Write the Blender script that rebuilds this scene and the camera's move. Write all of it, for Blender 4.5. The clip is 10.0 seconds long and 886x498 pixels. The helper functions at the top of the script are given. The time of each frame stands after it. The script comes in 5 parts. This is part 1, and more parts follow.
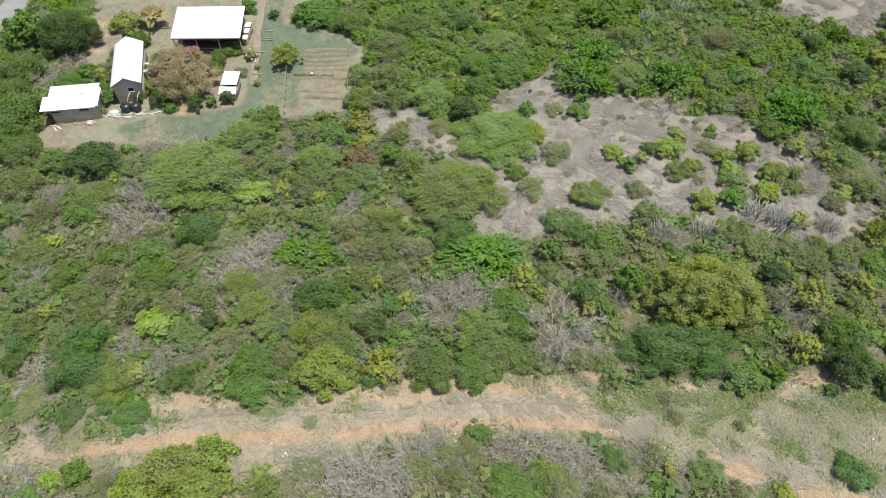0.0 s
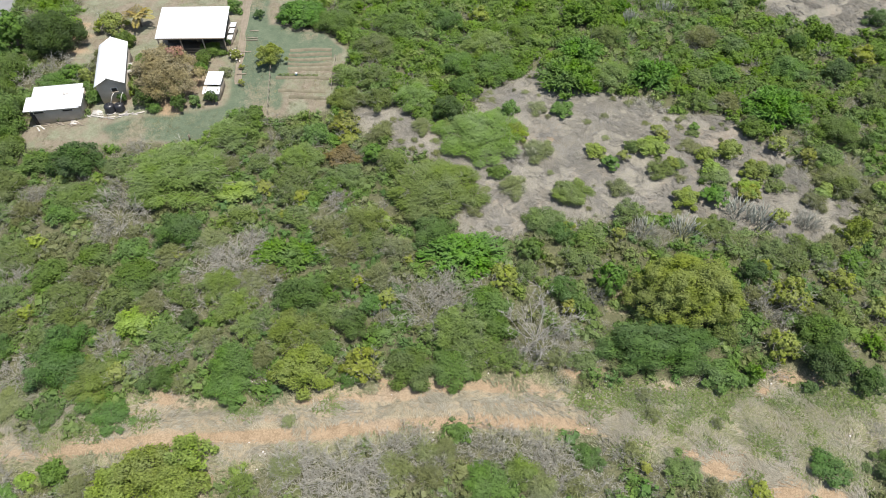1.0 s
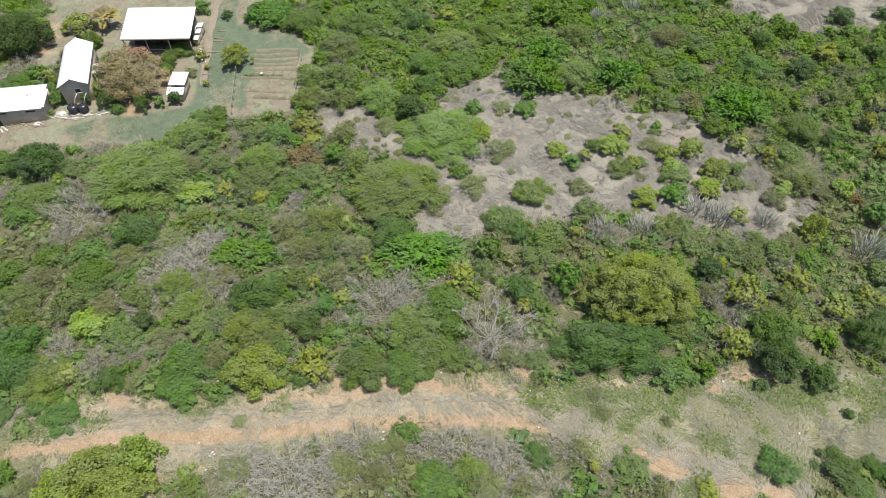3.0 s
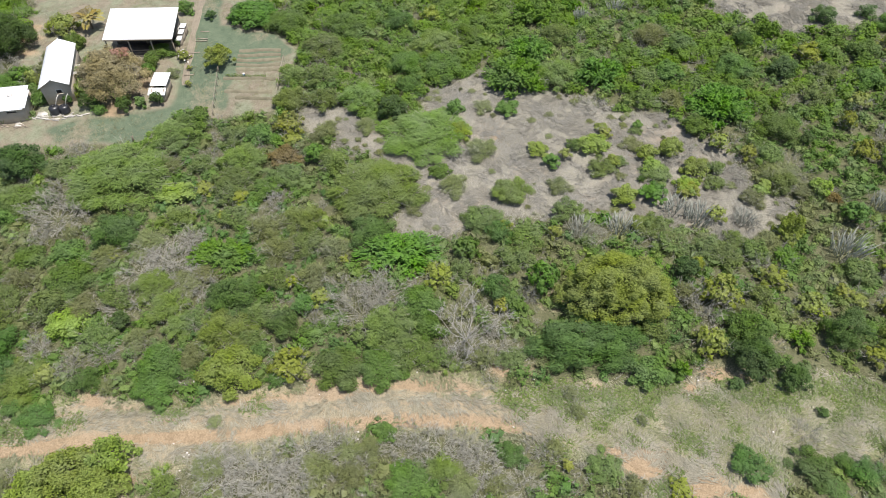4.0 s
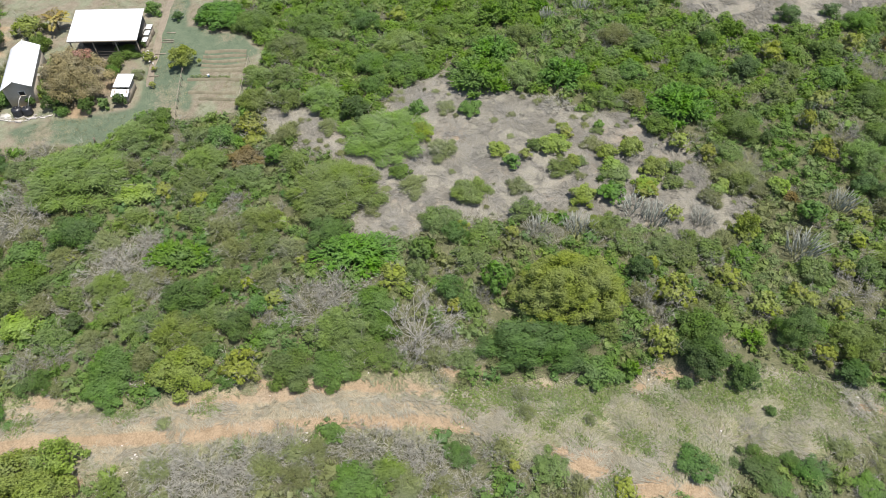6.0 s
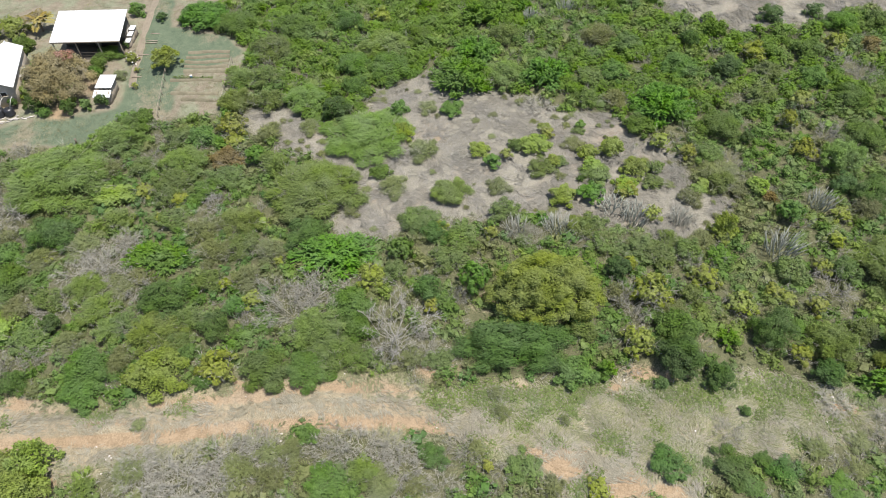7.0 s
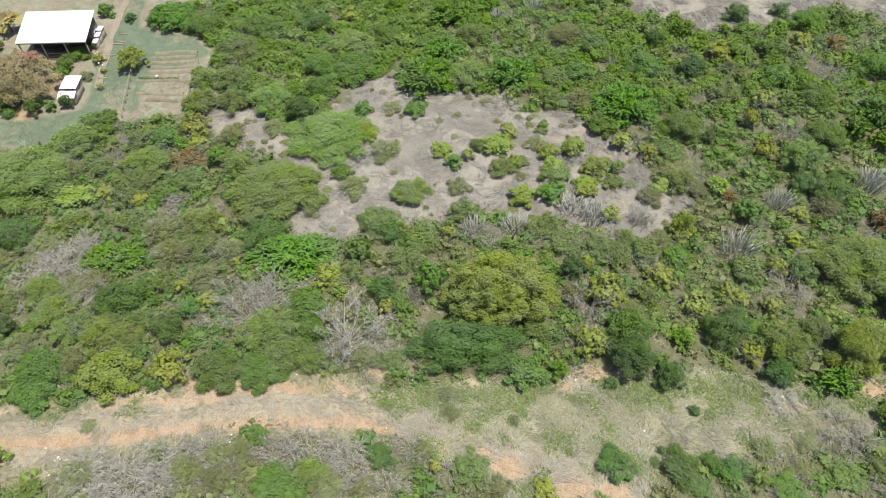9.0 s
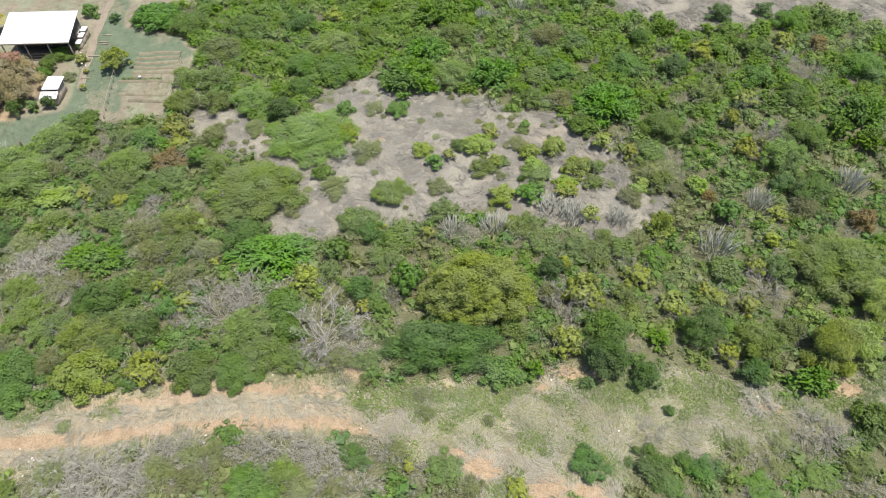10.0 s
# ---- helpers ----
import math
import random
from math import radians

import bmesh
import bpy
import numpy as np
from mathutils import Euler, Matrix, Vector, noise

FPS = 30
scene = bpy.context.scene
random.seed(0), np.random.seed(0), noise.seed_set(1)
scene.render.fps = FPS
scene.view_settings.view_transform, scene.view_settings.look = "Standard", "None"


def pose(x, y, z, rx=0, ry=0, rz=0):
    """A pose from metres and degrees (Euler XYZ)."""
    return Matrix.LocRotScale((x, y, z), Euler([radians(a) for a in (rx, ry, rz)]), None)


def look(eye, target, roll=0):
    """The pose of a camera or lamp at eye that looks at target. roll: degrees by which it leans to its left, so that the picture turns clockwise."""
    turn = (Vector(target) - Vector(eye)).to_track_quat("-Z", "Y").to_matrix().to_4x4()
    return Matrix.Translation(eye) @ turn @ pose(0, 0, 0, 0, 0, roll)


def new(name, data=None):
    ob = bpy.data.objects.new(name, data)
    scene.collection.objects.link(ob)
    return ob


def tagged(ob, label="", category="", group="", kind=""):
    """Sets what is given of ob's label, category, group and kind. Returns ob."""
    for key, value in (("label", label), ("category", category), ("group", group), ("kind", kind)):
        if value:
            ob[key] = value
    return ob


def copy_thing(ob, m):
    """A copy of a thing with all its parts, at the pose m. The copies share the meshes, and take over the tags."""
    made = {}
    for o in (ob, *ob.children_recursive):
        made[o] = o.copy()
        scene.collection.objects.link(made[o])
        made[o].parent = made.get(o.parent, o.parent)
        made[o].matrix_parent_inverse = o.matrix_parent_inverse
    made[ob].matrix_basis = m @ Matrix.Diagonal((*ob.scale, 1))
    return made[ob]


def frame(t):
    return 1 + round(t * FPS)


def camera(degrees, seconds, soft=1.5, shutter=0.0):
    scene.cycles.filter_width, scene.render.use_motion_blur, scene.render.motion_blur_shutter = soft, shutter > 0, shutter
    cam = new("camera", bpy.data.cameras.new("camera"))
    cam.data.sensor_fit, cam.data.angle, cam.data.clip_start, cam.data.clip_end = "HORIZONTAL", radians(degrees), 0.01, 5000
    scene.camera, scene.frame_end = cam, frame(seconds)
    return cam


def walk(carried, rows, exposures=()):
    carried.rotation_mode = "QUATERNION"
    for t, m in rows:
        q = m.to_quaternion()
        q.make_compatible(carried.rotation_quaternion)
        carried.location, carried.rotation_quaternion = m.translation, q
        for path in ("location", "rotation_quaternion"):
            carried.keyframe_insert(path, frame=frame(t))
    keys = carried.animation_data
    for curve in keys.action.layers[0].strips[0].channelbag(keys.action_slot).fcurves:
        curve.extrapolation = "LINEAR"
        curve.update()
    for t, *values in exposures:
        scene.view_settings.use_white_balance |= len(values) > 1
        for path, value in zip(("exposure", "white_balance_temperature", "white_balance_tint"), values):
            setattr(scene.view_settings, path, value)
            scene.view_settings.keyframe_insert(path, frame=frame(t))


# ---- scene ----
cam = camera(70, 10.0, soft=1.0)
walk(cam, [
    (0, look((-11.691, 0.127, 57.195), (-12.051, 45.089, 3.545), 0.328)),
    (0.5, look((-10.671, 0.043, 57.181), (-10.983, 45.023, 3.546), 0.276)),
    (1, look((-9.563, -0.018, 57.139), (-9.836, 44.980, 3.519), 0.234)),
    (1.5, look((-8.403, -0.052, 57.071), (-8.639, 44.966, 3.467), 0.201)),
    (2, look((-7.236, -0.064, 57.017), (-7.427, 44.975, 3.431), 0.176)),
    (2.5, look((-6.043, -0.068, 56.998), (-6.191, 44.990, 3.429), 0.157)),
    (4, look((-2.429, -0.066, 56.998), (-2.455, 44.986, 3.422), 0.039)),
    (4.5, look((-1.217, -0.055, 56.991), (-1.199, 45.000, 3.419), -0.007)),
    (5, look((0.000, -0.050, 56.992), (0.056, 45.000, 3.415), -0.028)),
    (5.5, look((1.237, -0.046, 57.007), (1.324, 44.999, 3.426), -0.045)),
    (7, look((4.870, -0.003, 57.038), (5.030, 45.050, 3.464), -0.132)),
    (7.5, look((6.088, 0.005, 57.042), (6.263, 45.048, 3.460), -0.159)),
    (8, look((7.308, 0.012, 57.048), (7.493, 45.052, 3.463), -0.179)),
    (8.5, look((8.519, 0.017, 57.039), (8.711, 45.056, 3.453), -0.196)),
    (9, look((9.718, 0.021, 57.026), (9.921, 45.061, 3.442), -0.219)),
    (9.5, look((10.928, 0.022, 57.001), (11.138, 45.075, 3.426), -0.246)),
    (10, look((12.159, 0.014, 56.973), (12.375, 45.085, 3.415), -0.279)),
], exposures=[(0.0, 0.36), (5.0, 0.37), (7.0, 0.4), (8.0, 0.49), (10.0, 0.52)])

# ---- light ----
SUN_AZ, SUN_EL = radians(108), radians(75)      # azimuth from +y towards +x
world = bpy.data.worlds.new("sky")
scene.world = world
world.use_nodes = True
wt = world.node_tree
sky = wt.nodes.new("ShaderNodeTexSky")
sky.sky_type, sky.sun_disc = "NISHITA", False
sky.sun_elevation, sky.sun_rotation = SUN_EL, SUN_AZ
sky.altitude, sky.dust_density, sky.ozone_density = 60, 1.5, 1.0
wt.links.new(sky.outputs[0], wt.nodes["Background"].inputs[0])
wt.nodes["Background"].inputs[1].default_value = 0.12
sun_data = bpy.data.lights.new("sun", "SUN")
sun_data.energy, sun_data.angle, sun_data.color = 5.0, radians(0.55), (1.0, 0.95, 0.87)
sun = new("sun", sun_data)
sun.matrix_basis = look((60 * math.sin(SUN_AZ), 60 * math.cos(SUN_AZ), 110), (0, 0, 110 - 60 * math.tan(SUN_EL)))



# ---- ground shape ----
def terrain(x, y):
    x, y = np.clip(x, -120, 120), np.clip(y, -10, 140)
    z = -0.45 + 0.03 * x + 0.055 * (y - 30) + 0.0002 * np.clip(y - 55, 0, 90) * (x + 30)
    z = z + 1.2 * np.exp(-((x + 48) / 30) ** 2 - ((y - 84) / 22) ** 2)
    z = z + 2.2 * np.exp(-((x - 60) / 32) ** 2 - ((y - 92) / 26) ** 2)
    return z + 0.16 * np.sin(x * 0.21 + 1.3) * np.cos(y * 0.17) + 0.08 * np.sin(x * 0.47 + y * 0.39)


def ground_at(x, y):
    return float(terrain(np.float64(x), np.float64(y)))


DIRT = [(-58.0, 23.9), (-46.6, 24.8), (-40.8, 27.6), (-38.9, 29.2), (-35.9, 28.9), (-31.8, 28.3), (-25.7, 28.9), (-20.0, 29.6), (-17.2, 30.3), (-16.8, 32.2), (-15.6, 32.2), (-15.0, 30.8), (-8.1, 31.1), (-0.6, 31.3), (2.2, 29.3), (5.5, 27.1), (10.5, 25.3), (16.9, 23.3), (19.9, 21.4), (23.3, 19.4), (15.7, 19.3), (14.3, 21.6), (9.7, 23.9), (5.2, 25.2), (-0.1, 25.7), (-8.2, 26.6), (-14.2, 25.9), (-20.6, 24.3), (-24.9, 23.3), (-30.6, 22.2), (-31.6, 19.3), (-32.6, 19.3), (-32.5, 22.3), (-37.9, 23.6), (-45.9, 22.9), (-57.1, 22.0)]
CLEARING = [(-22.3, 72.6), (-15.9, 72.1), (-11.9, 68.6), (-10.3, 65.8), (-6.6, 63.1), (-4.7, 74.7), (-0.5, 77.8), (3.3, 79.5), (5.9, 76.9), (12.3, 76.0), (17.2, 72.1), (22.8, 69.9), (28.4, 68.4), (29.8, 65.3), (34.0, 62.2), (35.1, 57.0), (39.2, 53.2), (36.5, 47.6), (31.9, 47.5), (28.7, 49.6), (22.7, 51.4), (12.1, 52.3), (2.7, 52.2), (-2.3, 49.7), (-7.0, 50.5), (-8.3, 52.2), (-5.3, 57.7), (-9.6, 61.6), (-15.6, 64.4), (-21.1, 68.1)]
VERGE = [(2.3, 29.6), (8.8, 30.2), (17.2, 30.2), (25.7, 30.8), (30.9, 31.4), (34.8, 31.1), (39.1, 30.6), (42.4, 29.2), (46.7, 28.0), (51.6, 28.8), (58.1, 31.5), (56.2, 27.0), (49.9, 24.8), (39.1, 23.5), (28.5, 21.7), (27.9, 18.7), (15.7, 19.3), (14.3, 21.6), (9.7, 23.9), (5.2, 25.2)]
SCRUB = [(-60.9, 30.2), (-49.7, 30.2), (-39.0, 29.4), (-40.7, 27.3), (-46.5, 24.7), (-58.0, 23.9)]
YARD = [(-69.7, 67.4), (-68.5, 70.6), (-60.1, 71.2), (-59.2, 80.4), (-67.4, 83.6), (-72.3, 101.9), (-74.8, 105.9), (-26.6, 102.9), (-36.5, 92.7), (-29.0, 90.6), (-25.0, 86.0), (-24.5, 79.7), (-26.1, 71.2), (-34.7, 70.3), (-40.4, 71.4), (-41.8, 66.5), (-47.0, 65.6), (-56.2, 65.1), (-67.1, 65.0)]
LAWN = [(-58.1, 68.9), (-50.8, 71.1), (-40.7, 72.6), (-41.3, 79.9), (-42.0, 92.7), (-43.1, 103.5), (-40.2, 103.4), (-38.2, 92.0), (-29.0, 89.8), (-25.4, 85.3), (-27.3, 82.4), (-33.0, 81.1), (-33.2, 71.3), (-40.3, 70.9), (-42.6, 66.6), (-47.8, 65.9), (-54.9, 66.2)]
FARCLEAR = [(39.5, 93.5), (40.5, 97.2), (84.6, 94.2), (80.2, 84.1), (72.7, 86.2), (68.9, 89.7), (62.5, 85.8), (55.7, 84.9), (49.8, 84.2), (46.4, 87.8), (42.3, 87.8)]
SPOTS = [(16.5, 22.3, 1.9), (13.5, 23.6, 1.2), (21.2, 20.2, 1.6), (24.7, 19.2, 1.4), (21.9, 29.5, 1.1), (24.8, 31.2, 1.1), (3.8, 31.9, 0.9), (6.9, 31.6, 0.7), (27.4, 30.5, 0.8), (12.8, 30.0, 0.6), (9.7, 40.3, 1.0), (-48.9, 30.7, 0.9), (4.4, 65.5, 0.8), (43.0, 27.2, 1.6), (51.6, 28.8, 1.3), (-16.4, 31.7, 0.9), (-37.4, 29.2, 1.2), (32.0, 35.5, 0.7), (-32.0, 21.0, 1.2), (-69.3, 93.7, 1.3), (-68.2, 90.4, 1.3), (-67.2, 86.8, 1.2), (-46.6, 77.4, 1.5), (-49.2, 72.6, 1.3)]
# the lower wheel line of the track
TRACK_LINE = [(-58.8, 23.0), (-50.0, 23.5), (-42.4, 24.1), (-37.3, 24.9), (-31.9, 25.2), (-23.7, 25.5), (-18.2, 25.8), (-12.8, 26.2), (-7.3, 26.7), (-0.2, 26.6), (4.2, 26.0), (9.0, 24.9), (13.5, 23.6), (16.5, 22.3), (21.2, 20.2), (24.7, 19.2), (28.0, 17.6)]


def across_track(x, y):
    return y - np.interp(x, *np.array(TRACK_LINE).T)


def bare_spots(x, y):
    return np.maximum.reduce([rad - np.hypot((x - a) / 1.6, y - b) for a, b, rad in SPOTS])


def track_lift(x, y):
    """Height of the laid track over the ground."""
    return np.where(y < 36, 0.13 * np.clip((1.7 - np.abs(across_track(x, y) - 0.9)) / 0.3, 0, 1), 0.0)


def soil_tint(x, y):
    """How bare and orange the soil is: along the lower wheel line, on the upper bank and in the bare spots; straw lies between."""
    a = across_track(x, y)
    fade = np.clip(1.25 - (x - 1) / 6, 0.12, 1) * np.clip((x + 60) / 14, 0.3, 1)
    rut = np.exp(-(a / 0.95) ** 2) * (0.78 + 0.3 * wob(x, y, 1.8, 0.6)) + 0.35 * np.exp(-((a - 1.75) / 0.3) ** 2)
    bank = np.clip((a - 2.5) / 0.9, 0, 1) * np.clip(0.72 + 0.5 * wob(x, y, 1.6, 2.0), 0, 1)
    return np.clip(np.maximum((rut + bank) * fade, bare_spots(x, y) * 0.8 + 0.2), 0, 1)


def inside(poly, x, y):
    """Signed distance to a polygon in plan, positive inside."""
    x, y = np.asarray(x, float), np.asarray(y, float)
    best, inn = np.full(x.shape, 1e9), np.zeros(x.shape, bool)
    for (x0, y0), (x1, y1) in zip(poly, poly[1:] + poly[:1]):
        dx, dy = x1 - x0, y1 - y0
        s = np.clip(((x - x0) * dx + (y - y0) * dy) / (dx * dx + dy * dy + 1e-9), 0, 1)
        best = np.minimum(best, np.hypot(x - x0 - s * dx, y - y0 - s * dy))
        inn ^= ((y0 > y) != (y1 > y)) & (x < (x1 - x0) * (y - y0) / (y1 - y0 + 1e-12) + x0)
    return np.where(inn, best, -best)


def wob(x, y, s, k=0.0):
    """A smooth wavy field between about -1 and 1."""
    return (np.sin(x / s + 1.7 * np.sin(y / s * 0.7 + k) + k) + np.sin(y / s * 1.13 + 1.9 * np.sin(x / s * 0.6 + 2 * k) + 2.1)
            + 0.6 * np.sin((x + y) / s * 2.1 + k * 3)) / 2.6


# ---- materials ----
def nodes_of(name, rough=0.8, spec=0.3, metal=0.0):
    m = bpy.data.materials.new(name)
    m.use_nodes = True
    nt = m.node_tree
    b = nt.nodes["Principled BSDF"]
    b.inputs["Roughness"].default_value, b.inputs["Metallic"].default_value = rough, metal
    b.inputs["Specular IOR Level"].default_value = spec
    return m, nt, b


def nd(nt, kind, **kw):
    n = nt.nodes.new(kind)
    for k, v in kw.items():
        n.inputs[k].default_value = v
    return n


def mixc(nt, fac, a, b, mode="MIX"):
    n = nt.nodes.new("ShaderNodeMix")
    n.data_type, n.blend_type = "RGBA", mode
    for i, v in ((0, fac), (6, a), (7, b)):
        if hasattr(v, "is_linked"):
            nt.links.new(v, n.inputs[i])
        else:
            n.inputs[i].default_value = (*v, 1) if isinstance(v, tuple) else v
    return n.outputs[2]


def maths(nt, op, a, b=0.0, clamp=False):
    n = nt.nodes.new("ShaderNodeMath")
    n.operation, n.use_clamp = op, clamp
    for i, v in ((0, a), (1, b)):
        if hasattr(v, "is_linked"):
            nt.links.new(v, n.inputs[i])
        else:
            n.inputs[i].default_value = v
    return n.outputs[0]


def attr(nt, name):
    n = nt.nodes.new("ShaderNodeAttribute")
    n.attribute_name = name
    return n.outputs["Fac"]


def noise_of(nt, scale, detail=3.0, rough=0.6, dist=0.0):
    tc = nt.nodes.new("ShaderNodeNewGeometry")
    n = nd(nt, "ShaderNodeTexNoise", Scale=scale, Detail=detail, Roughness=rough, Distortion=dist)
    nt.links.new(tc.outputs["Position"], n.inputs["Vector"])
    return n.outputs["Fac"]


def ramp(nt, fac, lo, hi):
    n = nd(nt, "ShaderNodeMapRange")
    nt.links.new(fac, n.inputs[0])
    n.inputs[1].default_value, n.inputs[2].default_value = lo, hi
    return n.outputs[0]


def bump(nt, b, height, strength, dist):
    n = nd(nt, "ShaderNodeBump", Strength=strength, Distance=dist)
    nt.links.new(height, n.inputs["Height"])
    nt.links.new(n.outputs[0], b.inputs["Normal"])


def leaf_mat(name, a, b_, c, trans=0.35):
    """Leaf: dark a, usual b_, bright c; each leaf, each plant and each patch differs."""
    m, nt, b = nodes_of(name, 0.55, 0.25)
    geo, info = nt.nodes.new("ShaderNodeNewGeometry"), nt.nodes.new("ShaderNodeObjectInfo")
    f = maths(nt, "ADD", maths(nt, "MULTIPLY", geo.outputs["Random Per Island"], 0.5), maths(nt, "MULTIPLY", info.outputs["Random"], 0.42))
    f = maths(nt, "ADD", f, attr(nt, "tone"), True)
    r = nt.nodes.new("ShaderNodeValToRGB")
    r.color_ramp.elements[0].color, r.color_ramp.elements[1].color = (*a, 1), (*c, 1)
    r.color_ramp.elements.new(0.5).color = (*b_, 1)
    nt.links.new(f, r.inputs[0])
    col = mixc(nt, maths(nt, "MULTIPLY", noise_of(nt, 0.5, 2.0), 0.5), r.outputs[0], tuple(0.55 * v for v in b_))
    hs = nt.nodes.new("ShaderNodeHueSaturation")
    nt.links.new(maths(nt, "ADD", maths(nt, "MULTIPLY", info.outputs["Random"], 0.03), 0.482), hs.inputs["Hue"])
    nt.links.new(maths(nt, "ADD", maths(nt, "MULTIPLY", ramp(nt, noise_of(nt, 0.3, 2.0), 0.3, 0.7), 0.3), 0.785), hs.inputs["Saturation"])
    nt.links.new(col, hs.inputs["Color"])
    col = hs.outputs[0]
    fine = noise_of(nt, 11.0, 2.0, 0.7)
    col = mixc(nt, ramp(nt, fine, 0.36, 0.62), mixc(nt, 1.0, col, (0.8, 0.81, 0.81), "MULTIPLY"), mixc(nt, 1.0, col, (1.08, 1.08, 1.08), "MULTIPLY"))
    bump(nt, b, fine, 0.8, 0.1)
    nt.links.new(col, b.inputs["Base Color"])
    t = nt.nodes.new("ShaderNodeBsdfTranslucent")
    nt.links.new(col, t.inputs[0])
    mx = nt.nodes.new("ShaderNodeMixShader")
    mx.inputs[0].default_value = 0.75 * trans
    nt.links.new(b.outputs[0], mx.inputs[1])
    nt.links.new(t.outputs[0], mx.inputs[2])
    nt.links.new(mx.outputs[0], nt.nodes["Material Output"].inputs[0])
    return m


def plain_mat(name, a, b_, scale=3.0, rough=0.8, metal=0.0, bumps=0.0, spec=0.3, fine=25.0):
    """A worn surface: two colours mixed by coarse and fine noise."""
    m, nt, b = nodes_of(name, rough, spec, metal)
    info = nt.nodes.new("ShaderNodeObjectInfo")
    n1, n2 = noise_of(nt, scale, 4.0), noise_of(nt, fine, 3.0)
    f = maths(nt, "ADD", maths(nt, "MULTIPLY", n1, 0.7), maths(nt, "MULTIPLY", n2, 0.35))
    f = maths(nt, "ADD", f, maths(nt, "MULTIPLY", info.outputs["Random"], 0.2))
    nt.links.new(mixc(nt, ramp(nt, f, 0.3, 0.85), a, b_), b.inputs["Base Color"])
    if bumps:
        bump(nt, b, n2, bumps, 0.05)
    return m


LEAF = {
    "g": leaf_mat("leaf_green", (0.1, 0.172, 0.032), (0.155, 0.264, 0.049), (0.229, 0.366, 0.07), 0.44),
    "o": leaf_mat("leaf_olive", (0.126, 0.178, 0.05), (0.194, 0.272, 0.075), (0.284, 0.377, 0.108), 0.44),
    "l": leaf_mat("leaf_lime", (0.105, 0.208, 0.023), (0.162, 0.321, 0.037), (0.237, 0.444, 0.053), 0.51),
    "l2": leaf_mat("leaf_yellow_green", (0.185, 0.257, 0.04), (0.283, 0.394, 0.061), (0.417, 0.544, 0.088), 0.48),
    "l3": leaf_mat("leaf_fresh", (0.095, 0.18, 0.026), (0.145, 0.277, 0.041), (0.213, 0.384, 0.059), 0.48),
    "d": leaf_mat("leaf_dark", (0.061, 0.107, 0.025), (0.092, 0.165, 0.037), (0.137, 0.228, 0.055), 0.44),
    "k": leaf_mat("leaf_deep", (0.086, 0.154, 0.035), (0.132, 0.238, 0.053), (0.194, 0.327, 0.079), 0.46),
    "f": leaf_mat("leaf_feathery", (0.165, 0.227, 0.054), (0.254, 0.348, 0.083), (0.375, 0.482, 0.123), 0.48),
    "f2": leaf_mat("leaf_feathery_yellow", (0.153, 0.23, 0.053), (0.236, 0.347, 0.082), (0.345, 0.48, 0.117), 0.48),
    "s": leaf_mat("leaf_grey_green", (0.165, 0.187, 0.075), (0.252, 0.287, 0.113), (0.37, 0.397, 0.167), 0.44),
    "y": leaf_mat("leaf_yellow", (0.212, 0.258, 0.04), (0.328, 0.391, 0.061), (0.479, 0.541, 0.086), 0.48),
    "m": leaf_mat("leaf_mango", (0.177, 0.216, 0.04), (0.275, 0.331, 0.061), (0.396, 0.451, 0.086), 0.46),
    "r": leaf_mat("leaf_rust", (0.173, 0.138, 0.041), (0.265, 0.212, 0.063), (0.389, 0.293, 0.092), 0.41),
    "r2": leaf_mat("leaf_faded", (0.25, 0.221, 0.1), (0.44, 0.394, 0.185), (0.6, 0.54, 0.275), 0.35),
    "w": leaf_mat("leaf_bamboo", (0.21, 0.27, 0.045), (0.33, 0.42, 0.07), (0.46, 0.56, 0.1), 0.5),
    "pink": leaf_mat("leaf_pink", (0.27, 0.155, 0.105), (0.5, 0.285, 0.2), (0.7, 0.4, 0.29), 0.35),
}
BARK = plain_mat("bark", (0.1, 0.08, 0.06), (0.24, 0.2, 0.16), 4.0)
TWIG = plain_mat("grey_twig", (0.2, 0.19, 0.16), (0.37, 0.355, 0.3), 3.0)
DEAD = plain_mat("bleached_wood", (0.22, 0.207, 0.19), (0.37, 0.35, 0.32), 3.0)
CACTUS = plain_mat("cactus_skin", (0.2, 0.21, 0.175), (0.44, 0.45, 0.39), 2.5, 0.6)
METAL_ROOF = plain_mat("galvanised_sheet", (0.74, 0.75, 0.76), (0.86, 0.86, 0.86), 0.9, 0.45, 0.0, 0.0, 0.5)
CONCRETE = plain_mat("bare_block_wall", (0.33, 0.285, 0.23), (0.48, 0.42, 0.34), 1.2, 0.9, 0, 0.3)
TIMBER = plain_mat("weathered_timber", (0.2, 0.16, 0.12), (0.36, 0.31, 0.25), 3.0, 0.85)
# near-black base colour: the deep shade below the house eaves painted in
EAVE_SHADE = plain_mat("eave_shade", (0.05, 0.045, 0.038), (0.12, 0.105, 0.088), 1.5, 0.85)
DARKGAP = plain_mat("dark_interior", (0.02, 0.02, 0.02), (0.05, 0.045, 0.04), 3.0, 0.9)
TANK = plain_mat("black_plastic", (0.012, 0.012, 0.014), (0.03, 0.03, 0.034), 2.0, 0.35, 0, 0, 0.5)
PALE = plain_mat("pale_board", (0.42, 0.4, 0.36), (0.64, 0.61, 0.56), 2.0, 0.7)
STONE = plain_mat("pale_stone", (0.34, 0.31, 0.29), (0.58, 0.54, 0.5), 2.0, 0.9)
ASPHALT = plain_mat("asphalt", (0.16, 0.16, 0.16), (0.24, 0.24, 0.235), 0.7, 0.9, 0, 0.2)
